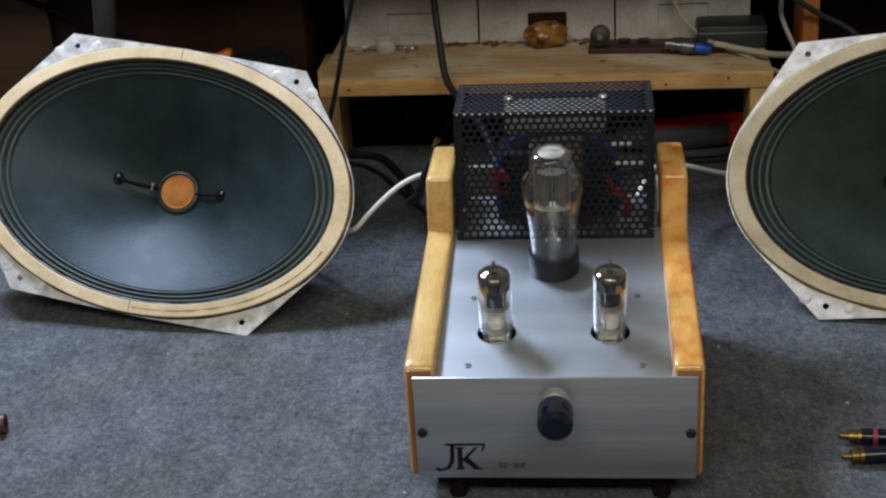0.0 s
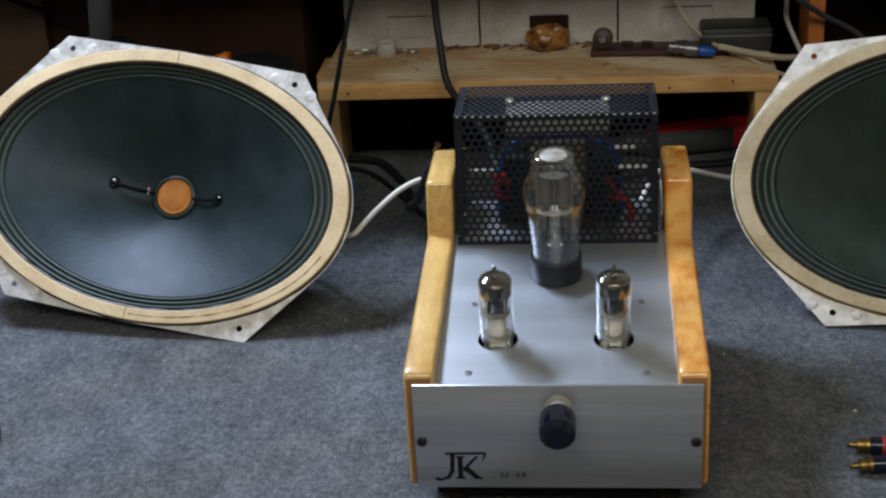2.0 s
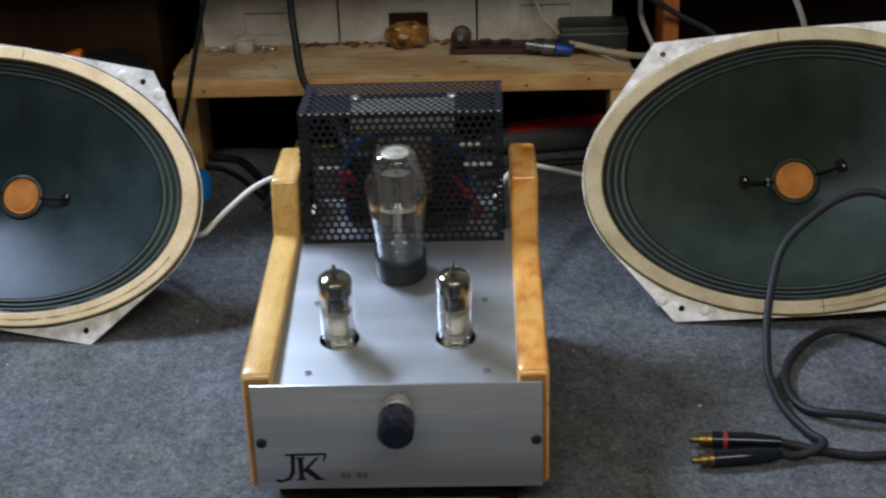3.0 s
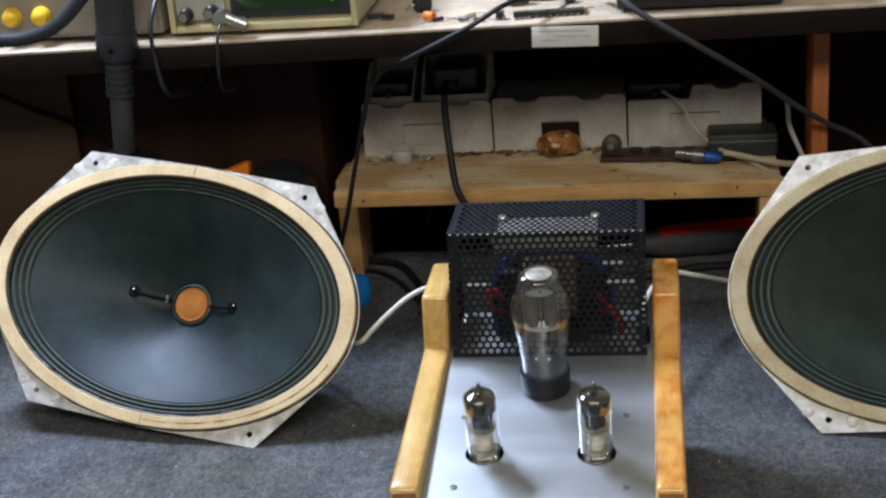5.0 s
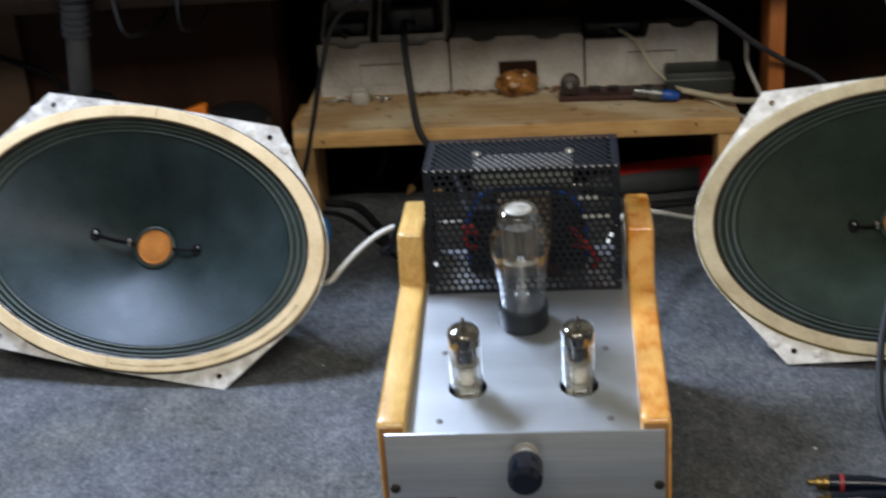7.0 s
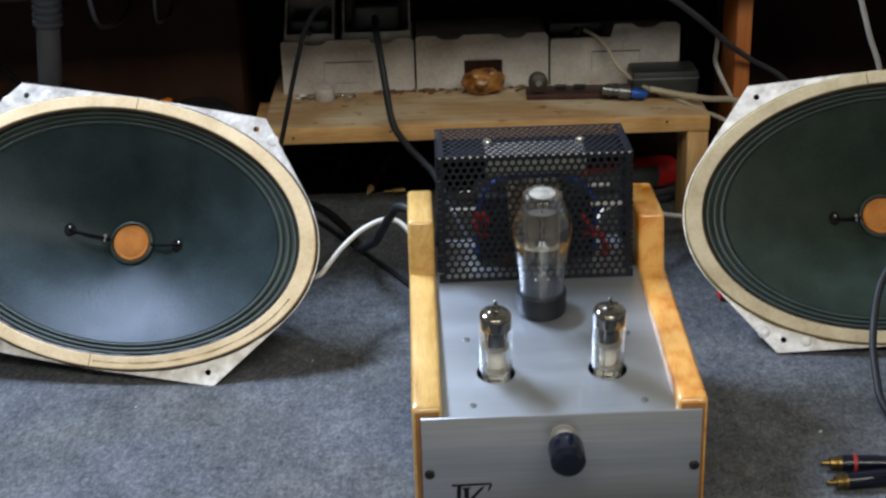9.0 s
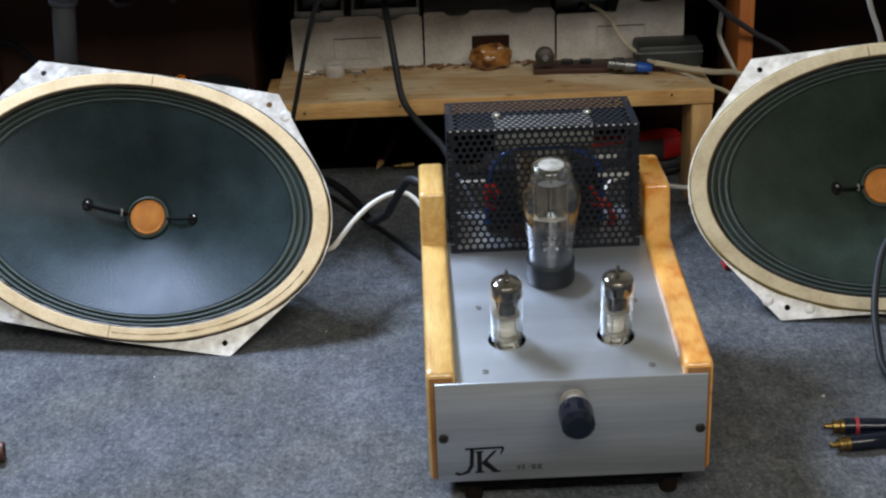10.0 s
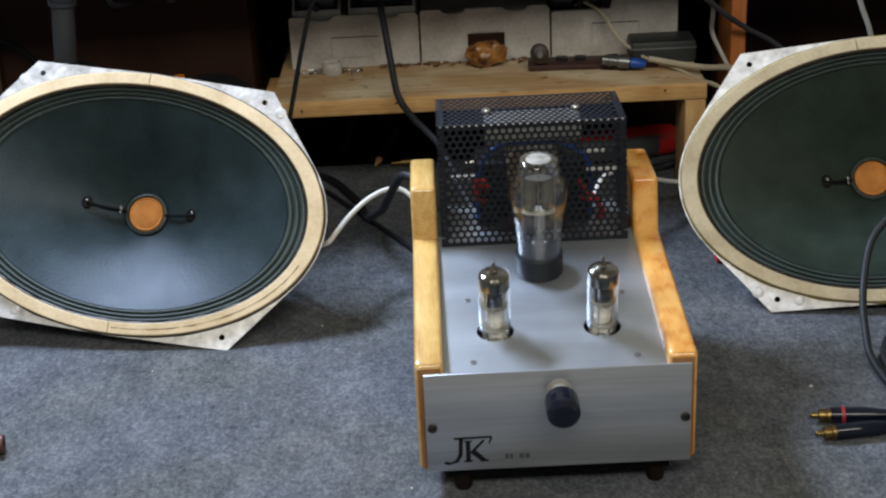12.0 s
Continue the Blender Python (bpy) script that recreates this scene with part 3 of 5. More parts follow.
def amplifier():
    amp = thing("tube_amplifier", "valve amplifier with varnished wooden sides, aluminium panel and perforated cage", "amplifier")
    ol = side_outline()
    part("side_panel", prism(ol, 0.0186, "x", -0.0801, 0.0030), VARNISH, amp, "honey-coloured varnished pine side")
    part("side_panel", prism(ol, 0.0186, "x", 0.0812, 0.0030), VARNISH_DARK, amp, "orange knotty varnished pine side")
    for x in (-0.0801, 0.0812):
        part("end_face", box(0.0146, 0.0008, 0.0735, (x, 0.0015, 0.0600), 0.0003), END_GRAIN, amp, "darker orange end grain")
    front = part("front_panel", box(0.1705, 0.0022, 0.0712, (0.0011, -0.0011, 0.0584), 0.0008), ALU, amp, "brushed aluminium front panel")
    for x in (-0.0798, 0.0826):
        part("panel_screw", screw(0.0031, 0.0018), DARK_STEEL, front, "dark screw", m=Matrix.Translation((x, -0.0022, 0.0556)) @ Matrix.Rotation(radians(90), 4, "X"))
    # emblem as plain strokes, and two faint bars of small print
    y = -0.00235
    strokes = [
        [(-0.0665, 0.0477), (-0.0425, 0.0481), (-0.0428, 0.0467), (-0.0662, 0.0463)],
        [(-0.0632, 0.0470), (-0.0606, 0.0470), (-0.0612, 0.0345), (-0.0640, 0.0295), (-0.0705, 0.0275), (-0.0735, 0.0290), (-0.0722, 0.0303), (-0.0690, 0.0293), (-0.0655, 0.0312), (-0.0638, 0.0355)],
        [(-0.0590, 0.0450), (-0.0560, 0.0450), (-0.0560, 0.0295), (-0.0590, 0.0295)],
        [(-0.0560, 0.0368), (-0.0482, 0.0452), (-0.0463, 0.0452), (-0.0526, 0.0378), (-0.0448, 0.0295), (-0.0488, 0.0295), (-0.0560, 0.0358)],
        [(-0.0602, 0.0452), (-0.0548, 0.0452), (-0.0548, 0.0443), (-0.0602, 0.0443)],
        [(-0.0602, 0.0304), (-0.0548, 0.0304), (-0.0548, 0.0293), (-0.0602, 0.0293)],
        [(-0.0496, 0.0304), (-0.0442, 0.0304), (-0.0442, 0.0293), (-0.0496, 0.0293)],
        [(-0.0425, 0.0481), (-0.0415, 0.0470), (-0.0432, 0.0428), (-0.0442, 0.0420), (-0.0440, 0.0440)],
    ]
    for s in strokes:
        part("emblem_stroke", prism(s, 0.0003, "y", y), INK, front, "black emblem stroke", smooth=0)
    for x, w in ((-0.0325, 0.0022), (-0.0296, 0.0020), (-0.0262, 0.0012), (-0.0230, 0.0030), (-0.0193, 0.0028)):
        part("print_bar", box(w, 0.0003, 0.0036 if w > 0.0015 else 0.0008, (x, y, 0.0322)), INK_PANEL, front, "dark grey print", smooth=0)
    # volume knob
    ax = Matrix.Translation((0.0020, -0.0022, 0.0790)) @ Matrix.Rotation(radians(90), 4, "X")
    part("bushing_nut", lathe([(0.0080, 0), (0.0080, 0.0014), (0.0068, 0.0016), (0.0068, 0.0060), (0.0042, 0.0062), (0.0042, 0.015), (0, 0.015)], 24), CABLE_GREY, amp, "grey threaded bushing", m=ax)
    part("knob", lathe([(0, 0.0125), (0.0100, 0.0125), (0.0108, 0.0135), (0.0108, 0.0270), (0.0104, 0.0297), (0.0078, 0.0332), (0.0070, 0.0335), (0, 0.0335)], 16), KNOB, amp, "glossy black volume knob", 20, ax)
    # top plate with openings for the tubes
    part("top_plate", top_plate(), ALU_TOP, amp, "matt aluminium top plate")
    for x, yy in ((-0.0517, 0.0165), (0.0540, 0.0165), (-0.0526, 0.0890), (0.0532, 0.0905)):
        part("plate_screw", screw(0.0024, 0.0004), BASKET, amp, "small countersunk screw", m=on_plate(x, yy, 0.0001))
    part("chassis", prism([(0.003, 0.024), (0.232, 0.024), (0.232, 0.100), (0.165, 0.100), (0.003, 0.078)], 0.138, "x", 0.0007, 0.001), CAGE, amp, "dark chassis box")
    for x in (-0.0611, 0.0665):
        for yy in (0.0145, 0.215):
            part("foot", lathe([(0, 0), (0.0050, 0), (0.0058, 0.0015), (0.0062, 0.0226), (0, 0.0226)], 24), DARK_WOOD, amp, "small dark brown wooden foot", m=Matrix.Translation((x, yy, 0)))
    part("cage", cage_mesh(), CAGE, amp, "black perforated steel cage", smooth=0)
    # 26 separate small bright beads along the bend
    ticks = [moved(lathe([(0.0005, -0.0011), (0.0009, -0.0008), (0.0009, 0.0008), (0.0005, 0.0011)], 10), Matrix.Translation((-0.0682 + 0.1358 * (k + 0.5) / 26, 0.1748, 0.1974)) @ Matrix.Rotation(radians(90), 4, "Y")) for k in range(26)]
    part("cage_crease", join(*ticks), CREASE, amp, "row of bright steel beads along the cage bend")
    for x in (-0.0355, 0.0355):
        part("tube_socket", lathe([(0, 0.0), (0.0112, 0.0), (0.0112, 0.006), (0.0095, 0.0065), (0, 0.0065)], 24), BLACK, amp, "black tube socket", m=on_plate(x, 0.0510, -0.0125))
    part("deck", box(0.132, 0.058, 0.0012, (0.0004, 0.2045, 0.1112), 0.0003), ALU_TOP, amp, "bare aluminium deck under the cage")
    for x, w, z in ((-0.0500, 0.018, 0.1565), (0.0515, 0.024, 0.1585), (0.0450, 0.015, 0.1725)):
        # strips coloured near-white to read as glints behind the mesh
        part("terminal_strip", box(w, 0.003, 0.0028, (x, 0.1800, z), 0.0006), TERMINAL_GLINT, amp, "near-white terminal strip imitating bright glints")
    # matt black cover also stands in for the shade below the front panel
    part("bottom_cover", box(0.148, 0.217, 0.0110, (0.0007, 0.1165, 0.0174), 0.001), MATT, amp, "black bottom cover doubling as the shade under the amplifier")
    # transformer and wiring inside the cage
    tr = part("transformer", box(0.084, 0.034, 0.050, (0.001, 0.207, 0.137), 0.002), BAKELITE, amp, "dark laminated transformer")
    part("winding", box(0.038, 0.046, 0.044, (0.001, 0.207, 0.150), 0.005), KRAFT, tr, "pale paper winding")
    # bracket top gets a paler grey than its zinc skirt, imitating light from above
    part("bracket_plate", box(0.069, 0.0280, 0.0010, (0.001, 0.1895, 0.1971), 0.0003), PANEL_GREY, amp, "bracket top coloured paler than its skirt to imitate light")
    part("bracket", join(moved(box(0.069, 0.0012, 0.0125, (0, 0, -0.0062), 0.0003), Matrix.Translation((0.001, 0.1762, 0.1962)) @ Matrix.Rotation(radians(-8.6), 4, "X")),
                         box(0.014, 0.0015, 0.045, (-0.026, 0.2050, 0.173)), box(0.014, 0.0015, 0.045, (0.028, 0.2050, 0.173))), ZINC, amp, "bright zinc-plated bracket")
    part("bracket_bend", rope([(-0.032, 0.1945, 0.1967), (0.001, 0.1945, 0.1967), (0.034, 0.1945, 0.1967)], 0.0014, 8), ZINC, amp, "shiny bend of the bracket")
    for x in (-0.0315, 0.0335):
        part("bracket_screw", screw(0.0034, 0.0022), STEEL, amp, "bright screw on the cage top", m=Matrix.Translation((x, 0.2010, 0.1984)))
    part("wire", rope([(-0.040, 0.19, 0.118), (-0.040, 0.184, 0.152), (-0.031, 0.181, 0.174), (-0.018, 0.180, 0.180), (0.004, 0.180, 0.181), (0.024, 0.181, 0.178), (0.042, 0.186, 0.160), (0.044, 0.192, 0.118)], 0.0015, 8), BLUE, amp, "blue wire")
    for pts in ([(-0.043, 0.182, 0.151), (-0.037, 0.179, 0.154), (-0.033, 0.180, 0.148), (-0.034, 0.186, 0.142)],
                [(-0.034, 0.184, 0.147), (-0.041, 0.180, 0.149), (-0.040, 0.180, 0.138), (-0.033, 0.186, 0.134)],
                [(0.034, 0.178, 0.151), (0.040, 0.177, 0.142), (0.048, 0.178, 0.134), (0.050, 0.184, 0.116)],
                [(0.034, 0.182, 0.136), (0.044, 0.178, 0.135), (0.052, 0.180, 0.124), (0.048, 0.188, 0.116)]):
        part("wire", rope(pts, 0.0018, 8), RED_WIRE, amp, "red wire")
    part("tag_strip", box(0.05, 0.003, 0.010, (0.001, 0.180, 0.117), 0.0005), MAROON, amp, "brown solder tag strip")
    return amp


def top_plate():
    """The sloping plate with round openings for the two small tubes."""
    bm = bmesh.new()
    y0, y1 = -0.0001, 0.1760
    edges = []

    def loop(points):
        vs = [bm.verts.new((x, y, 0)) for x, y in points]
        for a, b in zip(vs, vs[1:] + vs[:1]):
            edges.append(bm.edges.new((a, b)))

    c = math.cos(SLOPE)
    loop([(-0.0706, y0 / c), (0.0721, y0 / c), (0.0721, y1 / c), (-0.0706, y1 / c)])
    for x in (-0.0355, 0.0355):
        loop([(x + 0.0124 * math.cos(a), 0.0510 / c + 0.0124 * math.sin(a)) for a in (2 * math.pi * k / 40 for k in range(40))])
    bmesh.ops.triangle_fill(bm, use_beauty=True, edges=edges)
    bm.normal_update()
    bmesh.ops.solidify(bm, geom=bm.faces[:], thickness=0.0016)
    top = max(v.co.z for v in bm.verts)
    bmesh.ops.translate(bm, verts=bm.verts, vec=(0, 0, -top))
    return moved(bm, Matrix.Translation((0, 0, plate_z(0))) @ Matrix.Rotation(SLOPE, 4, "X"))


amplifier()


def shell(profile, wall, seg=40):
    """A hollow glass envelope from an outer (radius, height) profile, closed at the top."""
    inner = [(max(r - wall, 0), z - (wall if r < 0.004 else 0)) for r, z in profile]
    return lathe(profile + inner[::-1] + [profile[0]], seg)


def small_tube(m):
    """A miniature nine-pin tube; its foot stands in the socket."""
    t = thing("vacuum_tube", "clear miniature vacuum tube with silvered top, on the amplifier plate", "vacuum tube", m, "small tubes on the amplifier")
    prof = [(0.0098, -0.006), (0.0103, 0.002), (0.0107, 0.008), (0.0107, 0.0415), (0.0106, 0.0432), (0.0102, 0.0445), (0.0093, 0.0454), (0.0074, 0.0461), (0.0048, 0.0467), (0.0030, 0.0476), (0.0021, 0.0492), (0.0017, 0.0520), (0.0012, 0.0538), (0, 0.0545)]
    part("glass", shell(prof, 0.0005), GLASS_THIN, t, "clear glass envelope")
    gp = [(0.00995, 0.0415), (0.0098, 0.0430), (0.0093, 0.0441), (0.0084, 0.0448), (0.0068, 0.0454), (0.0042, 0.0459), (0.0, 0.0462)]
    part("getter", lathe([(0.00995, 0.0345)] + gp + [(0, 0.0458), (0.0042, 0.0455), (0.0066, 0.0450), (0.0081, 0.0444), (0.0090, 0.0437), (0.0095, 0.0427), (0.00965, 0.0415), (0.00965, 0.0345), (0.00995, 0.0345)], 40), GETTER, t, "silver getter mirror inside the top")
    part("tip", lathe([(0.0022, 0.0470), (0.0014, 0.0490), (0.0011, 0.0515), (0.0007, 0.0535), (0, 0.0538)], 14), GETTER, t, "dark silvered exhaust tip")
    part("upper_anode", lathe([(0, 0.0212), (0.0062, 0.0212), (0.0080, 0.0345), (0, 0.0345)], 24, (1, 0.72)), PLATE, t, "dark upper screen")
    part("lower_anode", lathe([(0, 0.0045), (0.0056, 0.0045), (0.0056, 0.0085), (0.0060, 0.0088), (0.0060, 0.0096), (0.0056, 0.0099), (0.0056, 0.0150), (0.0060, 0.0153), (0.0060, 0.0161), (0.0056, 0.0164), (0.0056, 0.0195), (0, 0.0195)], 12, (1, 0.75)), GREYPLATE, t, "pale grey anode")
    for z in (0.0035, 0.0205):
        part("mica_disc", lathe([(0, z), (0.0088, z), (0.0088, z + 0.0005), (0, z + 0.0005)], 20), MICA_DIM, t, "dull mica disc")
    part("stem", lathe([(0, -0.0058), (0.0092, -0.0058), (0.0088, -0.001), (0.006, 0.001), (0, 0.001)], 24), GLASS, t)
    for k in range(4):
        a = radians(45 + 90 * k)
        part("support_rod", lathe([(0, -0.006), (0.0004, -0.006), (0.0004, 0.036), (0, 0.036)], 6), STEEL, t, m=Matrix.Translation((0.0075 * math.cos(a), 0.0055 * math.sin(a), 0)))
    return t


tube = small_tube(on_plate(-0.0355, 0.0510, 0.0))
copy_thing(tube, on_plate(0.0355, 0.0510, 0.0) @ pose(0, 0, 0, 0, 0, 24))


def rectifier_tube(m):
    t = thing("rectifier_tube", "tall clear shouldered rectifier tube with dark grey base on the amplifier", "vacuum tube", m)
    part("base", lathe([(0, 0), (0.0163, 0), (0.0168, 0.0008), (0.0168, 0.0155), (0.0160, 0.0165), (0.0150, 0.0165), (0, 0.0160)], 40), BAKELITE, t, "dark grey bakelite base")
    prof = [(0.0150, 0.0155), (0.0153, 0.0217), (0.0163, 0.0312), (0.0179, 0.0426), (0.0194, 0.0521), (0.0203, 0.0597), (0.0205, 0.0644), (0.0199, 0.0687), (0.0184, 0.0722), (0.0167, 0.0749), (0.0154, 0.0771), (0.0148, 0.0796), (0.0145, 0.0834), (0.0144, 0.0858), (0.0138, 0.0878), (0.0122, 0.0892), (0.0085, 0.0899), (0, 0.0902)]
    part("glass", shell(prof, 0.0005, 48), GLASS_THIN, t, "clear glass envelope")
    for x in (-0.0060, 0.0060):
        part("anode", lathe([(0.0042, 0.0502), (0.0042, 0.0730), (0.0039, 0.0730), (0.0039, 0.0502), (0.0042, 0.0502)], 16, (1, 0.6)), SMOKE, t, "thin smoky anode", m=Matrix.Translation((x, 0, 0)))
    for z, r, mat in ((0.0483, 0.0120, MICA), (0.0739, 0.0092, SMOKE)):
        part("mica_disc", lathe([(0, z), (r, z), (r, z + 0.0004), (0, z + 0.0004)], 24, (1, 0.55)), mat, t, "thin mica disc")
    for x in (-0.0112, 0.0, 0.0112):
        part("support_rod", lathe([(0, 0.0255), (0.0006, 0.0255), (0.0006, 0.0768), (0, 0.0768)], 8), BASKET, t, m=Matrix.Translation((x, 0, 0)))
    # small pale disc painted as the bright ellipse of reflected light
    part("getter", lathe([(0.0086, 0.0888), (0.0078, 0.0891), (0, 0.0894), (0, 0.0892), (0.0076, 0.0889), (0.0084, 0.0886), (0.0086, 0.0888)], 32), TOP_HIGHLIGHT, t, "pale disc imitating the highlight on the flat top")
    part("stem", lathe([(0.0060, 0.0166), (0.0056, 0.0200), (0.0042, 0.0260), (0.0034, 0.0290), (0, 0.0295)], 20, (1, 0.45)), GLASS_THIN, t, "clear glass press")
    for x in (-0.004, 0.004):
        part("weld_blob", lathe([(0, -0.0012), (0.0011, -0.0006), (0.0011, 0.0006), (0, 0.0012)], 10), STEEL, t, "bright weld", m=Matrix.Translation((x, -0.006, 0.0265)))
    return t


rectifier_tube(on_plate(-0.0005, 0.1230, 0.0002))


# ---- the two oval loudspeakers ----
def hull(points):
    points = sorted(set(points))

    def half(seq):
        out = []
        for p in seq:
            while len(out) > 1 and (out[-1][0] - out[-2][0]) * (p[1] - out[-2][1]) - (out[-1][1] - out[-2][1]) * (p[0] - out[-2][0]) <= 0:
                out.pop()
            out.append(p)
        return out[:-1]

    return half(points) + half(points[::-1])


HU, HV = 0.0955, 0.0985


def oval(a, b, n=96):
    return [(a * math.cos(2 * math.pi * k / n), b * math.sin(2 * math.pi * k / n)) for k in range(n)]


def flange(dented):
    """The flat steel rim: an oval with four pierced corner ears."""
    bm = bmesh.new()
    edges = []
    corners = [(sx * (HU + 0.0060), sz * (HV + 0.0098)) for sx in (-1, 1) for sz in (-1, 1)] + [(sx * (HU + 0.0095), sz * (HV + 0.0040)) for sx in (-1, 1) for sz in (-1, 1)]
    outline = hull(oval(0.1640, 0.1105) + corners)
    loops = [outline, oval(0.1500, 0.1002)] + [[(sx * HU + 0.0024 * c, sz * HV + 0.0024 * s) for c, s in oval(1, 1, 16)] for sx in (-1, 1) for sz in (-1, 1)]
    for pts in loops:
        vs = [bm.verts.new((u, 0, v)) for u, v in pts]
        edges += [bm.edges.new(p) for p in zip(vs, vs[1:] + vs[:1])]
    bmesh.ops.triangle_fill(bm, use_beauty=True, edges=edges)
    bm.normal_update()
    bmesh.ops.solidify(bm, geom=bm.faces[:], thickness=0.0016)
    front = min(v.co.y for v in bm.verts)
    bmesh.ops.translate(bm, verts=bm.verts, vec=(0, -front, 0))
    dents = []
    for sx, sz in dented:
        for du, dv in ((0.017, 0.0020), (-0.0145, -0.0075)):
            d = lathe([(0.0050, 0), (0.0040, 0.0004), (0.0022, 0.0006), (0, 0.0007)], 16)
            dents.append(moved(d, Matrix.Translation((sx * (HU - du), 0.0001, sz * (HV + dv))) @ Matrix.Rotation(radians(90), 4, "X")))
    return join(bm, *dents)


def oval_rings(rows, n=96):
    """Joins ovals (half width, half height, depth) one after another into a surface."""
    bm = bmesh.new()
    rings = [[bm.verts.new((a * math.cos(2 * math.pi * k / n), y, b * math.sin(2 * math.pi * k / n))) for k in range(n)] for a, b, y in rows]
    for p, q in zip(rings, rings[1:]):
        for k in range(n):
            bm.faces.new((p[k], p[(k + 1) % n], q[(k + 1) % n], q[k]))
    return bm


def ring_arc(a0, b0, a1, b1, y0, y1, t0, t1, n=48):
    bm = bmesh.new()
    rows = []
    for k in range(n + 1):
        t = t0 + (t1 - t0) * k / n
        c, s = math.cos(t), math.sin(t)
        e = 0.0006
        sect = [(a0, b0, y1), (a0, b0, y0 + e), (a0 - e, b0 - e, y0), (a1 + e, b1 + e, y0), (a1, b1, y0 + e), (a1, b1, y1)]
        rows.append([bm.verts.new((a * c, y, b * s)) for a, b, y in sect])
    for p, q in zip(rows, rows[1:]):
        for k in range(6):
            bm.faces.new((p[k], p[(k + 1) % 6], q[(k + 1) % 6], q[k]))
    bm.faces.new(rows[0])
    bm.faces.new(rows[-1][::-1])
    return bm


A1, B1, A2, B2, DEEP = 0.1300, 0.0872, 0.0170, 0.0170, 0.0500


def cone_at(s):
    return A1 + (A2 - A1) * s, B1 + (B2 - B1) * s, 0.0045 + (DEEP - 0.0045) * (s * 0.80 + 0.20 * s * s)


def cone_point(u, v, lift=0.001):
    lo, hi = 0.0, 1.0
    for _ in range(30):
        s = (lo + hi) / 2
        a, b, _y = cone_at(s)
        lo, hi = (s, hi) if (u / a) ** 2 + (v / b) ** 2 < 1 else (lo, s)
    return (u, cone_at(s)[2] - lift, v)


def loudspeaker(m, label, eyelets, gap, paper, card, dented, seal):
    sp = thing("loudspeaker", label, "loudspeaker", m, "loudspeakers beside the amplifier")
    part("frame", flange(dented), FRAME, sp, "worn white-painted steel rim with pierced corner ears", 30)
    for t0, t1 in ((gap, gap + math.pi), (gap + math.pi, gap + 2 * math.pi)):
        part("gasket", ring_arc(0.1616, 0.1089, 0.1490, 0.0992, -0.0042, 0.0, t0 + 0.002, t1 - 0.002), card, sp, "cream cardboard gasket ring")
    rows = [(0.1500, 0.1002, 0.0004), (0.1478, 0.0980, 0.0006)]
    n = 48
    for k in range(n + 1):
        f = k / n
        roll = -0.0026 * abs(math.sin(f * 3 * math.pi)) + 0.0014
        rows.append((0.1472 + (A1 - 0.1472) * f, 0.0974 + (B1 - 0.0974) * f, 0.0012 + 0.0033 * f + roll))
    bead = [(0.1488 * math.cos(a), -0.0006 - 0.0004 * noise.noise((7 * math.cos(a), 7 * math.sin(a), gap)), 0.0990 * math.sin(a)) for a in (2 * math.pi * k / 90 for k in range(91))]
    part("glue_bead", rope(bead, lambda q: 0.0017 + 0.0011 * noise.noise((q * 75, gap, 1)) + 0.0006 * noise.noise((q * 210, gap, 3)), 6, 3), GLUE, sp, "dark brown glue line")
    edge = [(0.1622 * math.cos(a), -0.0002, 0.1094 * math.sin(a)) for a in (2 * math.pi * k / 120 for k in range(121))]
    part("glue_bead", rope(edge, lambda q: 0.0010 + 0.0008 * noise.noise((q * 60, gap, 5)), 6, 2), seal, sp, "thin glue line round the gasket")
    stain = [(0.1555 * math.cos(a), -0.0041, 0.1040 * math.sin(a)) for a in (radians(-88 + 70 * k / 30) for k in range(31))]
    part("glue_stain", rope(stain, lambda q: 0.0004 + 0.0004 * noise.noise((q * 22, gap, 9)), 5, 2), KRAFT, sp, "thin brown line along the gasket")
    part("surround", oval_rings(rows), CONE_ROLL, sp, "dark corrugated paper surround", 50)
    part("cone", oval_rings([cone_at(k / 24) for k in range(25)] + [(0.0150, 0.0150, DEEP + 0.004)]), paper, sp, "dark paper cone", 60)
    cap = lathe([(0.0150, 0.0), (0.0148, 0.003), (0.0140, 0.0040), (0.0125, 0.0036), (0.0110, 0.0042), (0.006, 0.0052), (0, 0.0055)], 40)
    part("dust_cap", cap, CAP, sp, "orange-brown felt dust cap", m=Matrix.Translation((0, DEEP + 0.001, 0)) @ Matrix.Rotation(radians(90), 4, "X"))
    part("cap_collar", lathe([(0.0185, -0.001), (0.0178, 0.0018), (0.0160, 0.0026), (0.0152, 0.0012), (0.0152, -0.001)], 40), CONE_ROLL, sp, "dark collar", m=Matrix.Translation((0, DEEP - 0.001, 0)) @ Matrix.Rotation(radians(90), 4, "X"))
    for u, v, bright in eyelets:
        p = Vector(cone_point(u, v, 0.0005))
        ey = part("lead_eyelet", lathe([(0.0056, 0), (0.0052, 0.0008), (0.0036, 0.0014), (0.0030, 0.0010), (0.0014, 0.0010), (0, 0.0010)], 18), MATT, sp, "black lead eyelet", m=Matrix.Translation(p) @ Matrix.Rotation(radians(90), 4, "X"))
        part("solder_blob", lathe([(0.0016, 0), (0.0013, 0.0010), (0.0007, 0.0016), (0, 0.0018)], 14), STEEL, ey, "bright solder blob", m=Matrix.Translation(p + Vector((0.0010, -0.0022, 0.0014 if bright else -0.0012))) @ Matrix.Rotation(radians(90), 4, "X"))
        k = 0.017 / math.hypot(u, v)
        q = Vector((u * k, DEEP - 0.004, v * k))
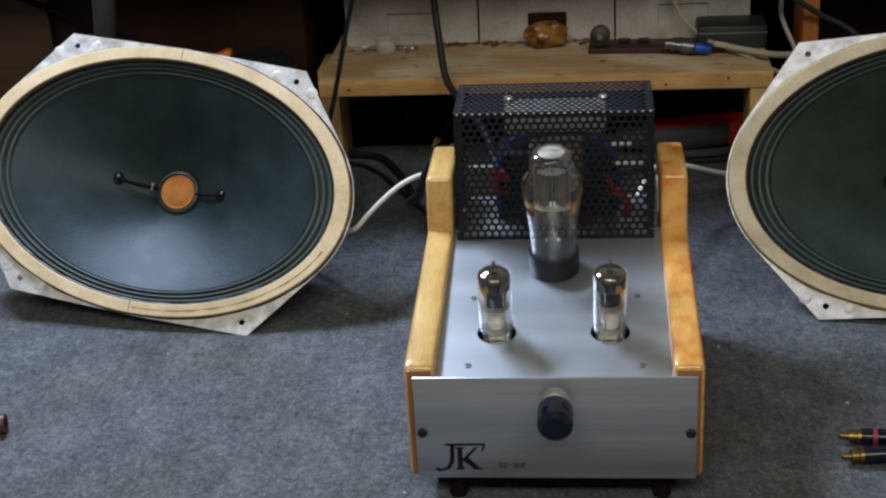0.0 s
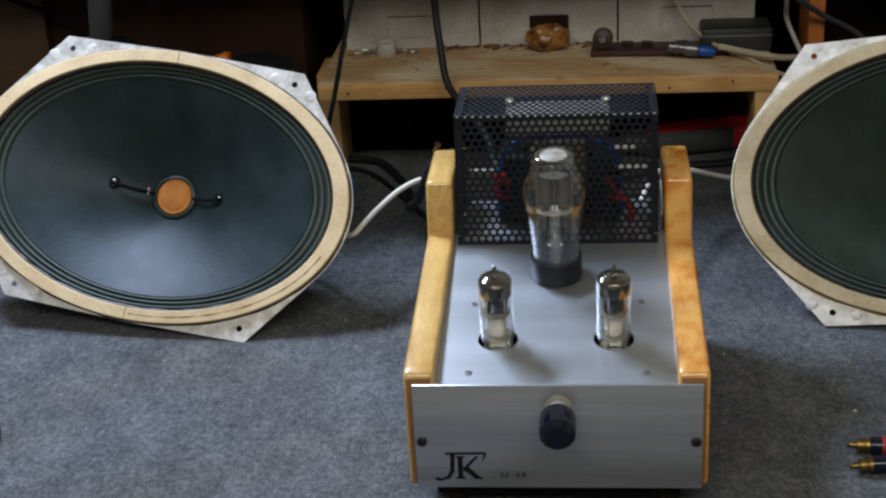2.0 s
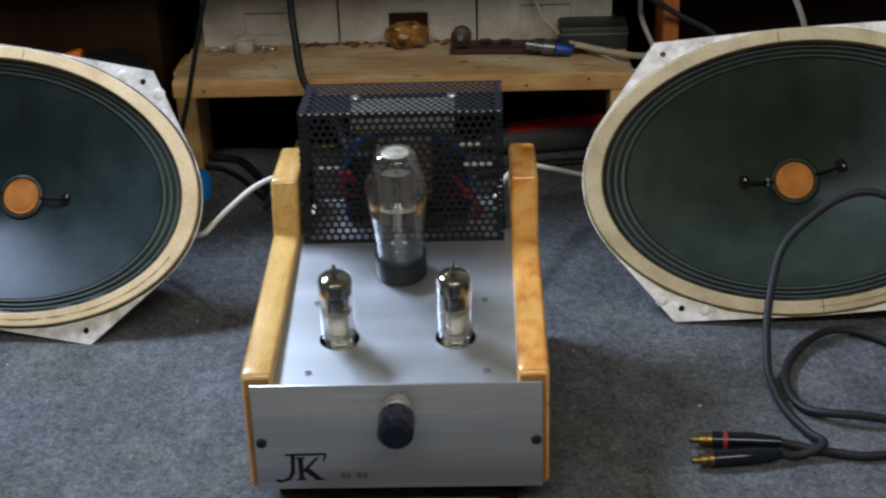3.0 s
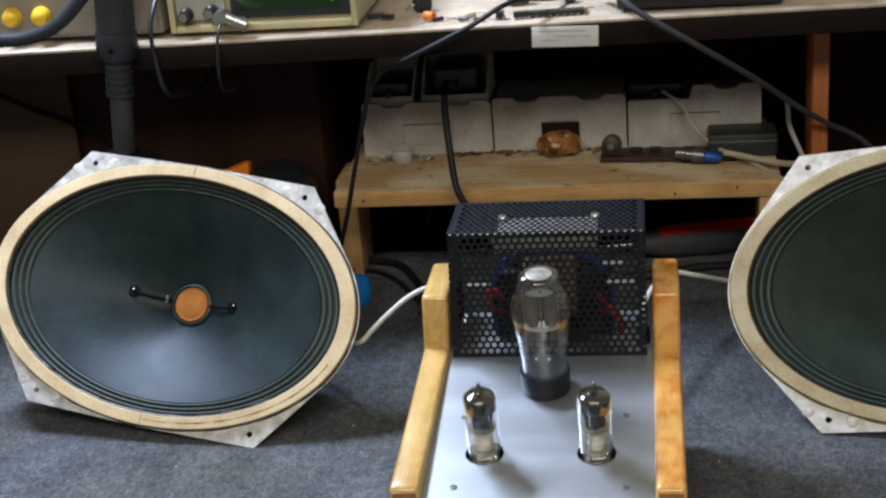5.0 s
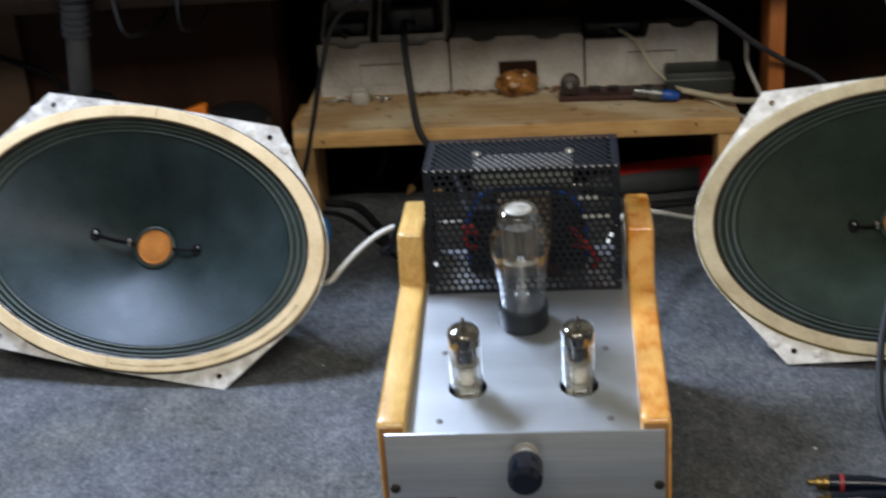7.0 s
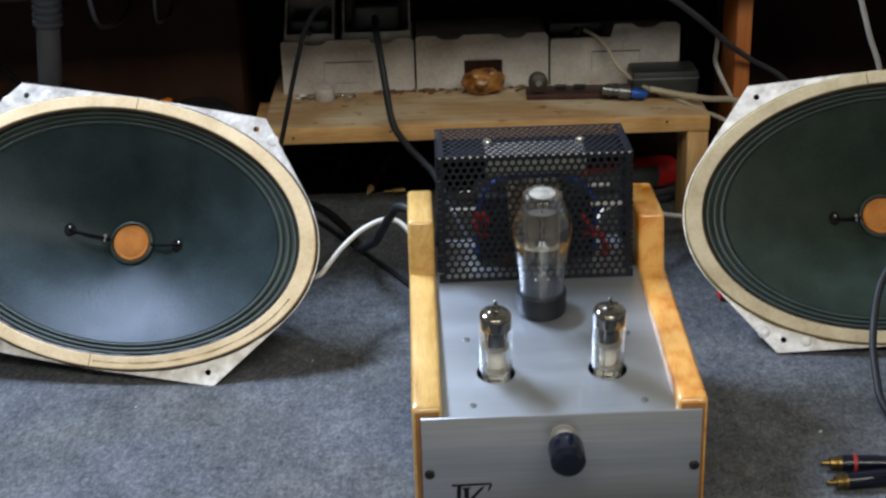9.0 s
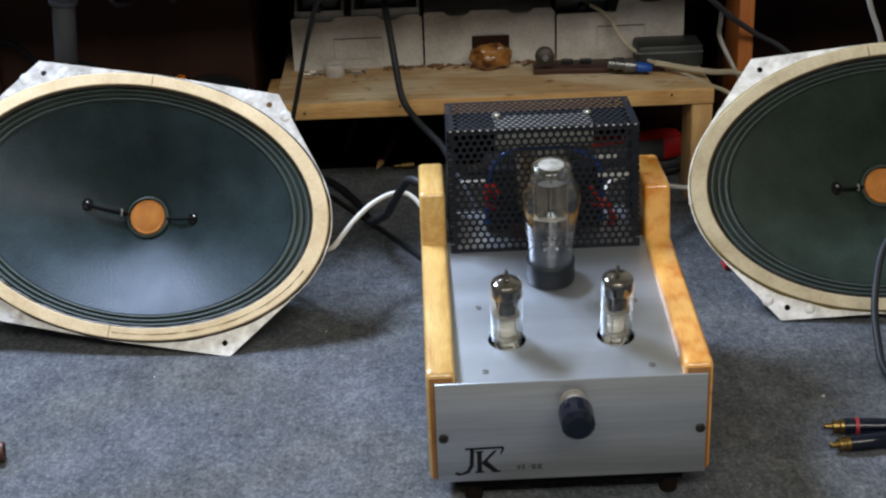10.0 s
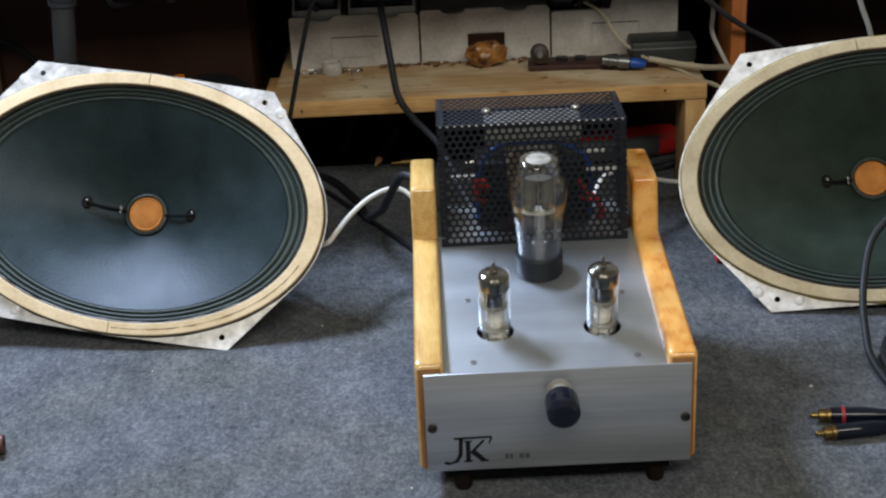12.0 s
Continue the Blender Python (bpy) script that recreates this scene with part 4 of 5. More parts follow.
        part("tinsel_lead", rope([p + Vector((0, -0.0015, 0)), p.lerp(q, 0.5) + Vector((0, -0.0025, -0.001)), q], 0.0013, 6), MATT, sp, "dark braided lead")
    post = Vector(cone_point(-0.0215, 0.0015, 0.0010))
    part("lead_post", rope([post, post + Vector((0.0005, -0.0030, 0.0)), post + Vector((0.0005, -0.0040, -0.0050))], 0.0010, 8, 5), BASKET, sp, "short grey lead post")
    part("solder_blob", lathe([(0, -0.0014), (0.0013, -0.0008), (0.0015, 0.0004), (0.0008, 0.0014), (0, 0.0016)], 14), STEEL, sp, "bright solder blob", m=Matrix.Translation(post + Vector((0.0004, -0.0042, 0.0))))
    basket = [(0.1510, 0.1010, 0.0019), (0.1430, 0.0905, 0.012), (0.115, 0.072, 0.040), (0.060, 0.052, 0.062), (0.046, 0.046, 0.066), (0.046, 0.046, 0.068), (0.0, 0.0, 0.068)]
    part("basket", oval_rings(basket, 48), BASKET, sp, "grey pressed steel basket")
    part("magnet", lathe([(0, 0), (0.036, 0), (0.038, 0.002), (0.038, 0.022), (0.036, 0.024), (0, 0.024)], 40), BASKET, sp, "round magnet", m=Matrix.Translation((0, 0.0685, 0)) @ Matrix.Rotation(radians(-90), 4, "X"))
    return sp


loudspeaker(pose(-0.3218, 0.3024, 0.1013, -34.67, 7.55, -9.60), "oval loudspeaker with the lamp's blue sheen tinted into its cone and worn white corners on felt",
            [(-0.0490, 0.001, True), (0.0415, 0.003, True)], radians(91), CONE_LAMP_BLUE, GASKET, ((-1, 1), (-1, -1), (1, 1)), GLUE)
loudspeaker(pose(0.2927, 0.2934, 0.1033, -31.61, -5.54, -4.74), "oval loudspeaker with dark green cone behind an arched black lead",
            [(-0.040, 0.000, True), (0.036, 0.008, False)], radians(93), CONE_GREEN, GASKET_GREYER, ((-1, -1), (1, -1)), GLUE_YELLOW)


# ---- cartons and odds and ends on the low shelf ----
ZS = 0.1183


def carton(x0, x1, height, label, notches, slots=(), step=None):
    """A closed white carton; its front flap has thumb notches along the top and may step down at its left."""
    ob = thing("carton", label, "carton", group="cartons on the low shelf")
    w, y0 = x1 - x0, 0.602
    top = ZS + height
    pts = [(x0, ZS), (x1, ZS), (x1, top - 0.004), (x1 - 0.004, top)]
    for c in sorted(notches, reverse=True):
        pts += [(c + 0.0125 * math.cos(a), top - 0.0050 * math.sin(a)) for a in (math.pi * k / 10 for k in range(11))]
    low = height
    if step:
        low = step[1]
        pts += [(step[0] + 0.004, top), (step[0], ZS + low)]
    pts += [(x0 + 0.002, ZS + low), (x0, ZS + low - 0.002)]
    part("front_flap", prism(pts, 0.0028, "y", y0), CARTON, ob, smooth=0)
    part("body", box(w - 0.001, 0.078, low - 0.0045, ((x0 + x1) / 2, y0 + 0.0412, ZS + (low - 0.0045) / 2), 0.0012), CARTON, ob)
    for sx, sz, lw, lh in slots:
        part("slot", box(lw, 0.0008, lh, (sx, y0 - 0.0014, sz)), SLOT if max(lw, lh) > 0.03 else FAINT, ob, "die-cut line", smooth=0)
    return ob


carton(-0.2095, -0.0815, 0.0530, "grey-white cardboard carton with thumb notches on the pine shelf", (-0.178, -0.1125),
       ((-0.1450, 0.1492, 0.047, 0.0010), (-0.1690, 0.1385, 0.0005, 0.0195), (-0.1210, 0.1385, 0.0005, 0.0195), (-0.1450, 0.1285, 0.0290, 0.0005)))
mid = carton(-0.0795, 0.0490, 0.0540, "grey-white cardboard carton with a dark window behind the rosin lump", (-0.047, 0.015), ((-0.0145, 0.1480, 0.0290, 0.0005),))
part("window", box(0.0370, 0.0012, 0.0270, (-0.0145, 0.6002, 0.1335)), BROWN, mid, "dark brown cut-out window")
carton(0.0510, 0.1765, 0.0600, "grey-white carton with a stepped flap behind a dark metal case", (0.1435,),
       ((0.1145, 0.1515, 0.047, 0.0010), (0.0910, 0.1415, 0.0005, 0.0185), (0.1380, 0.1415, 0.0005, 0.0185)), (0.1090, 0.0470))


def open_tray(x0, x1, y0, y1, z0, h, label):
    ob = thing("parts_tray", label, "tray", group="trays on the cartons")
    w, d, t = x1 - x0, y1 - y0, 0.0018
    part("floor", box(w, d, t, ((x0 + x1) / 2, (y0 + y1) / 2, z0 + t / 2)), CARTON, ob)
    for y, hh in ((y0 + t / 2, 0.009), (y1 - t / 2, h)):
        part("wall", box(w, t, hh - t, ((x0 + x1) / 2, y, z0 + t + (hh - t) / 2 + 0.0002), 0.0004), CARTON, ob)
    for x in (x0 + t / 2, x1 - t / 2):
        side = [(y0 + t, z0 + t), (y1 - t, z0 + t), (y1 - t, z0 + h), (y0 + d * 0.55, z0 + h), (y0 + t, z0 + 0.010)]
        part("wall", prism(side, t, "x", x), CARTON, ob, smooth=0)
    return ob


open_tray(-0.150, -0.084, 0.608, 0.676, ZS + 0.0487, 0.038, "open grey cardboard tray holding a black mains plug")
open_tray(-0.2060, -0.1580, 0.608, 0.676, ZS + 0.0487, 0.033, "small open grey cardboard tray with a black adapter")


def adapter(m, sx, sy, sz, label, name="mains_adapter"):
    ob = thing(name, label, "adapter", m)
    part("body", box(sx, sy, sz, (0, 0, sz / 2), min(sx, sy, sz) * 0.18, 3), BLACK, ob)
    part("strain_relief", lathe([(0, 0), (0.0042, 0), (0.0030, 0.012), (0, 0.012)], 14), RUBBER, ob, m=Matrix.Translation((0, -sy / 2 - 0.0003, sz * 0.45)) @ Matrix.Rotation(radians(90), 4, "X"))
    return ob


adapter(pose(-0.1170, 0.642, ZS + 0.0507), 0.046, 0.048, 0.033, "black mains plug lying in a grey tray", "mains_plug")
adapter(pose(-0.1820, 0.642, ZS + 0.0507), 0.038, 0.046, 0.019, "black mains adapter lying in a small grey tray")
adapter(pose(0.0775, 0.645, ZS + 0.0427), 0.0535, 0.050, 0.0155, "flat black mains adapter lying on a carton")


def rosin():
    bm = bmesh.new()
    bmesh.ops.create_icosphere(bm, subdivisions=4, radius=1)
    for v in bm.verts:
        n = v.co.normalized()
        k = 1 + 0.22 * noise.noise(n * 1.7 + Vector((3, 1, 7))) + 0.10 * noise.noise(n * 4.3) + 0.05 * noise.noise(n * 9.1)
        v.co = Vector((n.x * 0.0206 * k, n.y * 0.0150 * k, n.z * 0.0124 * k))
    low = min(v.co.z for v in bm.verts)
    bmesh.ops.translate(bm, verts=bm.verts, vec=(-0.0150, 0.5815, ZS - low - 0.0005))
    return bm


tagged(part("rosin_lump", rosin(), AMBER, smooth=25), "glossy amber lump of soldering rosin on the pine shelf", "rosin")
tagged(part("screw_cap", lathe([(0, 0), (0.0092, 0), (0.0096, 0.001), (0.0096, 0.0105), (0.0088, 0.0122), (0.0070, 0.0122), (0.0066, 0.0100), (0, 0.0100)], 28), CARTON, m=Matrix.Translation((-0.1685, 0.5800, ZS))), "small white plastic screw cap on the shelf", "cap")
for k, (x, y, r) in enumerate(((-0.1960, 0.5810, 20), (-0.187, 0.5880, -35), (-0.1500, 0.5850, 10), (-0.1445, 0.5790, 70))):
    tagged(part("metal_clip", rope([(-0.008, 0, 0.0012), (-0.002, 0.004, 0.0013), (0.005, 0.001, 0.0012), (0.009, -0.002, 0.0024), (0.004, -0.004, 0.0012)], 0.0011, 8), STEEL, m=pose(x, y, ZS, 0, 0, r)), "small bent metal clip on the dusty shelf", "clip", "clips on the shelf")


def rosin_crust(x0, x1, y, seed):
    """A run of broken brown rosin crumbs, thick here and thin there."""
    bm = bmesh.new()
    rnd = random.Random(seed)
    for _ in range(90):
        x = x0 + (x1 - x0) * rnd.random()
        r = 0.0007 + 0.0022 * rnd.random() ** 2 * (0.3 + abs(math.sin(x * 70)))
        lump = bmesh.ops.create_icosphere(bm, subdivisions=1, radius=r, matrix=Matrix.Translation((x, y - 0.012 * rnd.random() ** 3, ZS + r * 0.30)) @ Matrix.Rotation(rnd.random() * 6, 4, "Z") @ Matrix.Diagonal((1.5, 0.9, 0.6, 1)))
        for v in lump["verts"]:
            v.co += Vector((rnd.uniform(-1, 1), rnd.uniform(-1, 1), rnd.uniform(-0.5, 1))) * r * 0.25
    return bm


tagged(part("rosin_crust", rosin_crust(-0.122, -0.050, 0.5990, 4), RESIN, smooth=25), "crumbled brown rosin crust along the foot of the cartons", "rosin")
tagged(part("rosin_crust", rosin_crust(-0.050, 0.046, 0.5995, 9), RESIN, smooth=25), "thin line of brown rosin crumbs before a carton", "rosin")


def circuit_board():
    ob = thing("circuit_board", "maroon circuit board strip lying on the pine shelf", "circuit board", pose(0.0880, 0.5680, ZS, 0, 0, -3))
    part("board", box(0.126, 0.030, 0.0053, (0, 0, 0.0027), 0.0006), MAROON, ob)
    mo = part("trimmer", lathe([(0, 0), (0.0088, 0), (0.0092, 0.001), (0.0092, 0.016), (0.0070, 0.0175), (0, 0.0175)], 26), GLUE, ob, "round dark brown trimmer", m=Matrix.Translation((-0.0520, -0.001, 0.0148)) @ Matrix.Rotation(radians(80), 4, "X"))
    part("shaft", lathe([(0, 0.0176), (0.003, 0.0176), (0.003, 0.022), (0, 0.022)], 12), STEEL, mo, m=Matrix.Translation((-0.0520, -0.001, 0.0148)) @ Matrix.Rotation(radians(80), 4, "X"))
    for x in (-0.030, -0.012, 0.020, 0.042):
        part("chip", box(0.011, 0.007, 0.0032, (x, 0.004, 0.0073), 0.0004), BLACK, ob)
    return ob


circuit_board()


def bnc(m, blue):
    ob = thing("coaxial_connector", "chrome coaxial connector with a blue boot on a cream lead", "connector", m)
    ax = Matrix.Rotation(radians(90), 4, "Y")
    part("shell", lathe([(0, 0), (0.0046, 0), (0.0046, 0.006), (0.0058, 0.0064), (0.0058, 0.0085), (0.0046, 0.009), (0.0046, 0.015), (0.0062, 0.0155), (0.0062, 0.026), (0.0040, 0.027), (0, 0.027)], 24), WORN, ob, "chrome shell", m=ax)
    if blue:
        part("boot", lathe([(0, 0.0272), (0.0048, 0.0272), (0.0050, 0.031), (0.0042, 0.040), (0.0030, 0.042), (0, 0.042)], 20), BLUE, ob, "blue rubber boot", m=ax)
    return ob


bnc(pose(0.0945, 0.5430, ZS + 0.0125, 0, 8, -4), True)
case = thing("metal_case", "small dark grey-green metal case on the pine shelf", "case")
part("body", box(0.063, 0.038, 0.0222, (0.1572, 0.5790, ZS + 0.0114), 0.0030), GREEN_GREY, case)
part("lid_rim", box(0.0638, 0.0388, 0.0016, (0.1572, 0.5790, ZS + 0.0155), 0.0006), BASKET, case)
cable("cream_lead", [(0.1385, 0.5415, 0.13), (0.147, 0.541, 0.1285), (0.16, 0.535, 0.127), (0.188, 0.515, 0.127), (0.209, 0.49, 0.132), (0.232, 0.455, 0.125), (0.255, 0.425, 0.1), (0.275, 0.41, 0.05), (0.3, 0.41, 0.0035)], 0.0028, CABLE_CREAM, "cream coaxial lead running off the shelf behind the speaker")
cable("beige_lead", [(0.0846, 0.606, 0.172), (0.094, 0.596, 0.168), (0.103, 0.59, 0.16), (0.11, 0.583, 0.148), (0.118, 0.576, 0.138), (0.137, 0.56, 0.1265), (0.161, 0.54, 0.1215), (0.183, 0.51, 0.117), (0.2, 0.48, 0.115), (0.222, 0.45, 0.095), (0.245, 0.43, 0.05), (0.27, 0.42, 0.003)], 0.0019, CABLE_CREAM, "thin beige lead hanging down from a carton")
cable("grey_lead", [(0.1905, 0.4920, 0.1935), (0.1925, 0.505, 0.178), (0.196, 0.522, 0.158), (0.207, 0.510, 0.133), (0.225, 0.485, 0.095), (0.25, 0.46, 0.003)], 0.0021, CABLE_GREY, "thin grey lead beside the orange upright")

# ---- under the low shelf ----
def screwdriver():
    ob = thing("screwdriver", "large screwdriver with a red and grey handle lying on the felt", "screwdriver", pose(0.052, 0.6010, 0.0172, 0, 0, 11.5))
    ax = Matrix.Rotation(radians(90), 4, "Y")
    part("neck", lathe([(0, 0), (0.0080, 0), (0.0105, 0.003), (0.0105, 0.010), (0.0130, 0.020), (0.0150, 0.0258), (0, 0.0258)], 28), GREY_GRIP, ob, "dark grey handle neck", m=ax)
    part("handle", lathe([(0, 0.026), (0.0150, 0.026), (0.0164, 0.045), (0.0168, 0.095), (0.0163, 0.118), (0.0148, 0.128), (0.0100, 0.133), (0, 0.134)], 36), RED, ob, "red plastic handle", m=ax)
    grip = lathe([(0.0152, 0.0262), (0.0168, 0.046), (0.0172, 0.090), (0.0170, 0.106), (0.0160, 0.1120), (0.0155, 0.108), (0.0158, 0.090), (0.0156, 0.046), (0.0150, 0.0262), (0.0152, 0.0262)], 36)
    bare = [v for v in grip.verts if 0.42 * v.co.y - 0.906 * v.co.x > 0.0068]
    bmesh.ops.delete(grip, geom=bare, context="VERTS")
    part("grip", grip, GREY_GRIP, ob, "dark grey rubber grip", m=ax)
    part("blade", lathe([(0, -0.095), (0.0030, -0.095), (0.0030, -0.002), (0.0048, 0.0), (0, 0.0)], 16), STEEL, ob, "bright steel blade", m=ax)
    return ob


screwdriver()
pencil = thing("pencil", "short purple pencil with a bare wooden point", "pencil", pose(-0.1345, 0.6190, 0.0045, 0, -13, 71))
part("point", lathe([(0, 0), (0.0008, 0.001), (0.0040, 0.013), (0, 0.013)], 12), SHELF_EDGE, pencil, "pale wooden point", m=Matrix.Rotation(radians(-90), 4, "Y"))
part("shaft", lathe([(0, 0.0131), (0.0042, 0.0131), (0.0042, 0.075), (0, 0.075)], 6), PURPLE, pencil, "purple painted shaft", m=Matrix.Rotation(radians(-90), 4, "Y"))
for ob in pencil.children:
    ob.data.transform(Matrix.Rotation(radians(180), 4, "Z"))
tagged(part("brass_plug", lathe([(0, -0.009), (0.0020, -0.009), (0.0020, 0), (0.0042, 0.0002), (0.0042, 0.012), (0, 0.012)], 16), GOLD, m=pose(-0.108, 0.6265, 0.0043, 0, 90, 8)), "small brass plug on the back of the felt", "plug")
cable("coiled_lead", [(-0.19, 0.70, 0.0), (-0.17, 0.66, 0.01), (-0.155, 0.68, 0.045), (-0.15, 0.71, 0.055), (-0.14, 0.74, 0.02), (-0.10, 0.72, 0.004), (-0.06, 0.69, 0.01), (-0.03, 0.70, 0.05), (0.0, 0.73, 0.03), (0.05, 0.74, 0.0)], 0.0032, CABLE, "black lead coiled in the dark under the shelf")
knob_b = thing("bottle_cap", "bright blue rounded bottle cap with a red tip on the felt", "cap", pose(-0.2105, 0.5080, 0.0002))
part("dome", lathe([(0.0100, 0), (0.0118, 0.003), (0.0128, 0.009), (0.0128, 0.017), (0.0112, 0.024), (0.0068, 0.0275), (0, 0.0285)], 28), SKY_BLUE, knob_b, "bright blue dome")
part("rim", lathe([(0, 0), (0.006, 0), (0.006, 0.005), (0.004, 0.007), (0, 0.007)], 16), RED, knob_b, "red tip", m=pose(-0.0075, 0.005, 0.0265))

# ---- behind the left-hand loudspeaker ----
can = thing("canister", "black round canister standing on the felt behind a loudspeaker", "canister", pose(-0.2800, 0.5230, 0.0))
part("body", lathe([(0, 0), (0.034, 0), (0.036, 0.002), (0.036, 0.114), (0.033, 0.127), (0.022, 0.136), (0, 0.139)], 40), BLACK, can)
part("band", lathe([(0.0362, 0.112), (0.0366, 0.112), (0.0366, 0.116), (0.0362, 0.116), (0.0362, 0.112)], 40), STAND, can)
tagged(part("orange_wedge", prism([(-0.337, 0.0), (-0.308, 0.0), (-0.305, 0.1415), (-0.310, 0.1425), (-0.345, 0.1290)], 0.012, "y", 0.520, 0.001), ORANGE), "orange plastic wedge standing beside a black canister", "wedge")


def stand():
    ob = thing("lamp_stand", "slate-grey lamp column with a ribbed collar on a black base", "lamp stand", pose(-0.4050, 0.4250, 0.0, 0, 5.0, 0))
    part("base", lathe([(0, 0), (0.040, 0), (0.042, 0.004), (0.040, 0.150), (0.030, 0.176), (0.016, 0.181), (0, 0.181)], 36), BLACK, ob, "black weighted base", m=pose(0, 0, 0.005))
    part("rod", lathe([(0, 0.188), (0.0098, 0.188), (0.0098, 0.238), (0, 0.238)], 24), ROD, ob, "grey rod")
    prof = [(0, 0.2382), (0.0108, 0.2382)]
    for k in range(5):
        z = 0.2392 + k * 0.0064
        prof += [(0.0122, z), (0.0122, z + 0.0036), (0.0108, z + 0.0044), (0.0108, z + 0.0060)]
    part("ribbed_neck", lathe(prof + [(0, 0.2716)], 28), STAND, ob, "ribbed rubber neck")
    collar = part("collar", lathe([(0, 0.2718), (0.0150, 0.2718), (0.0178, 0.276), (0.0184, 0.290), (0.0176, 0.2965), (0, 0.2965)], 32), STAND, ob, "slate-grey collar")
    part("grub_screw", lathe([(0, 0), (0.0024, 0), (0.0024, 0.0006), (0, 0.0006)], 14), MATT, collar, "dark grub screw", m=Matrix.Translation((0.001, -0.0182, 0.2830)) @ Matrix.Rotation(radians(90), 4, "X"))
    part("tube", lathe([(0, 0.2967), (0.0166, 0.2967), (0.0166, 0.52), (0, 0.52)], 32), STAND, ob, "slate-grey tube")
    part("hose", rope([(-0.012, -0.006, 0.345), (-0.026, -0.008, 0.325), (-0.044, -0.010, 0.305), (-0.066, -0.010, 0.2925), (-0.095, -0.008, 0.2860), (-0.16, 0.0, 0.2835), (-0.24, 0.01, 0.289)], 0.0060, 12), STAND, ob, "bent grey hose")
    return ob


stand()
# added board; its lighter tan imitates the lit left end of the cabinet
tagged(part("lit_cabinet_board", box(0.235, 0.009, 0.236, (-0.6080, 0.5665, 0.118), 0.001), LIT_CABINET), "added tan board standing in for the lit cabinet front", "board")
cable("sagging_lead", [(-0.70, 0.548, 0.256), (-0.63, 0.548, 0.240), (-0.564, 0.550, 0.2125), (-0.526, 0.551, 0.1945), (-0.488, 0.552, 0.1785), (-0.463, 0.553, 0.1660), (-0.442, 0.553, 0.135), (-0.432, 0.550, 0.08), (-0.430, 0.548, 0.003)], 0.0028, MATT, "black lead sagging in front of the added tan board")
cable("violet_lead", [(-0.60, 0.49, 0.004), (-0.556, 0.455, 0.005), (-0.530, 0.425, 0.010), (-0.505, 0.405, 0.012), (-0.500, 0.43, 0.008), (-0.53, 0.47, 0.005), (-0.6, 0.52, 0.004)], 0.0048, BLUE, "dark blue lead curled on the felt")
tagged(part("paper_scrap", prism([(-0.60, 0.420), (-0.548, 0.462), (-0.535, 0.505), (-0.575, 0.520), (-0.615, 0.470)], 0.0016, "z", 0.0010), PAPER), "torn white paper scrap lying on the felt", "paper")
tagged(part("copper_collar", lathe([(0.0032, -0.010), (0.0068, -0.010), (0.0072, -0.008), (0.0072, 0.008), (0.0068, 0.010), (0.0032, 0.010), (0.0032, -0.010)], 28), COPPER, m=pose(-0.3955, 0.0845, 0.0071, 0, 90, 6)), "small brown copper collar lying on the felt", "collar")


# ---- leads between the things ----
cable("speaker_lead", [(-0.040, 0.238, 0.032), (-0.066, 0.290, 0.046), (-0.084, 0.330, 0.0700), (-0.097, 0.344, 0.0825), (-0.111, 0.343, 0.0862), (-0.129, 0.338, 0.0800), (-0.145, 0.322, 0.0715), (-0.1545, 0.297, 0.0685), (-0.163, 0.288, 0.0625), (-0.178, 0.302, 0.056), (-0.205, 0.335, 0.050), (-0.240, 0.365, 0.048), (-0.275, 0.392, 0.055)], 0.0021, CABLE_WHITE, "white speaker lead from the amplifier to a loudspeaker")
cable("speaker_lead", [(0.040, 0.238, 0.035), (0.055, 0.310, 0.054), (0.070, 0.375, 0.0660), (0.088, 0.418, 0.0625), (0.110, 0.430, 0.0548), (0.135, 0.455, 0.0390), (0.160, 0.468, 0.030), (0.195, 0.465, 0.030), (0.235, 0.440, 0.042)], 0.0021, CABLE_WHITE, "white speaker lead from the amplifier to a loudspeaker")
cable("mains_lead", [(-0.260, 0.612, 0.005), (-0.215, 0.604, 0.005), (-0.184, 0.591, 0.005), (-0.161, 0.549, 0.005), (-0.146, 0.508, 0.0060), (-0.138, 0.450, 0.018), (-0.133, 0.408, 0.034), (-0.126, 0.380, 0.0480), (-0.118, 0.355, 0.063), (-0.113, 0.335, 0.0790), (-0.1045, 0.310, 0.1020), (-0.096, 0.290, 0.1180), (-0.080, 0.272, 0.114), (-0.055, 0.252, 0.085), (-0.030, 0.238, 0.060)], 0.0036, CABLE, "thick black mains lead curling behind the amplifier")
cable("mains_lead", [(-0.280, 0.588, 0.0028), (-0.215, 0.582, 0.0028), (-0.185, 0.560, 0.0028), (-0.155, 0.510, 0.0028), (-0.131, 0.468, 0.0028), (-0.095, 0.402, 0.0028), (-0.060, 0.330, 0.0028), (-0.02, 0.27, 0.0028), (0.02, 0.26, 0.01), (0.03, 0.232, 0.03)], 0.0024, CABLE, "black lead lying straight on the felt")
cable("slate_lead", [(0.040, 0.560, 0.004), (0.085, 0.572, 0.004), (0.119, 0.584, 0.004), (0.149, 0.5885, 0.004), (0.182, 0.602, 0.004), (0.225, 0.618, 0.004)], 0.0024, ROD, "thin slate-grey lead lying on the felt before a screwdriver")
cable("slate_lead", [(0.050, 0.540, 0.0036), (0.110, 0.566, 0.0036), (0.147, 0.5735, 0.0036), (0.165, 0.577, 0.0036), (0.182, 0.587, 0.0036), (0.225, 0.590, 0.0036)], 0.0022, CABLE, "thin black lead lying on the felt under the shelf edge")
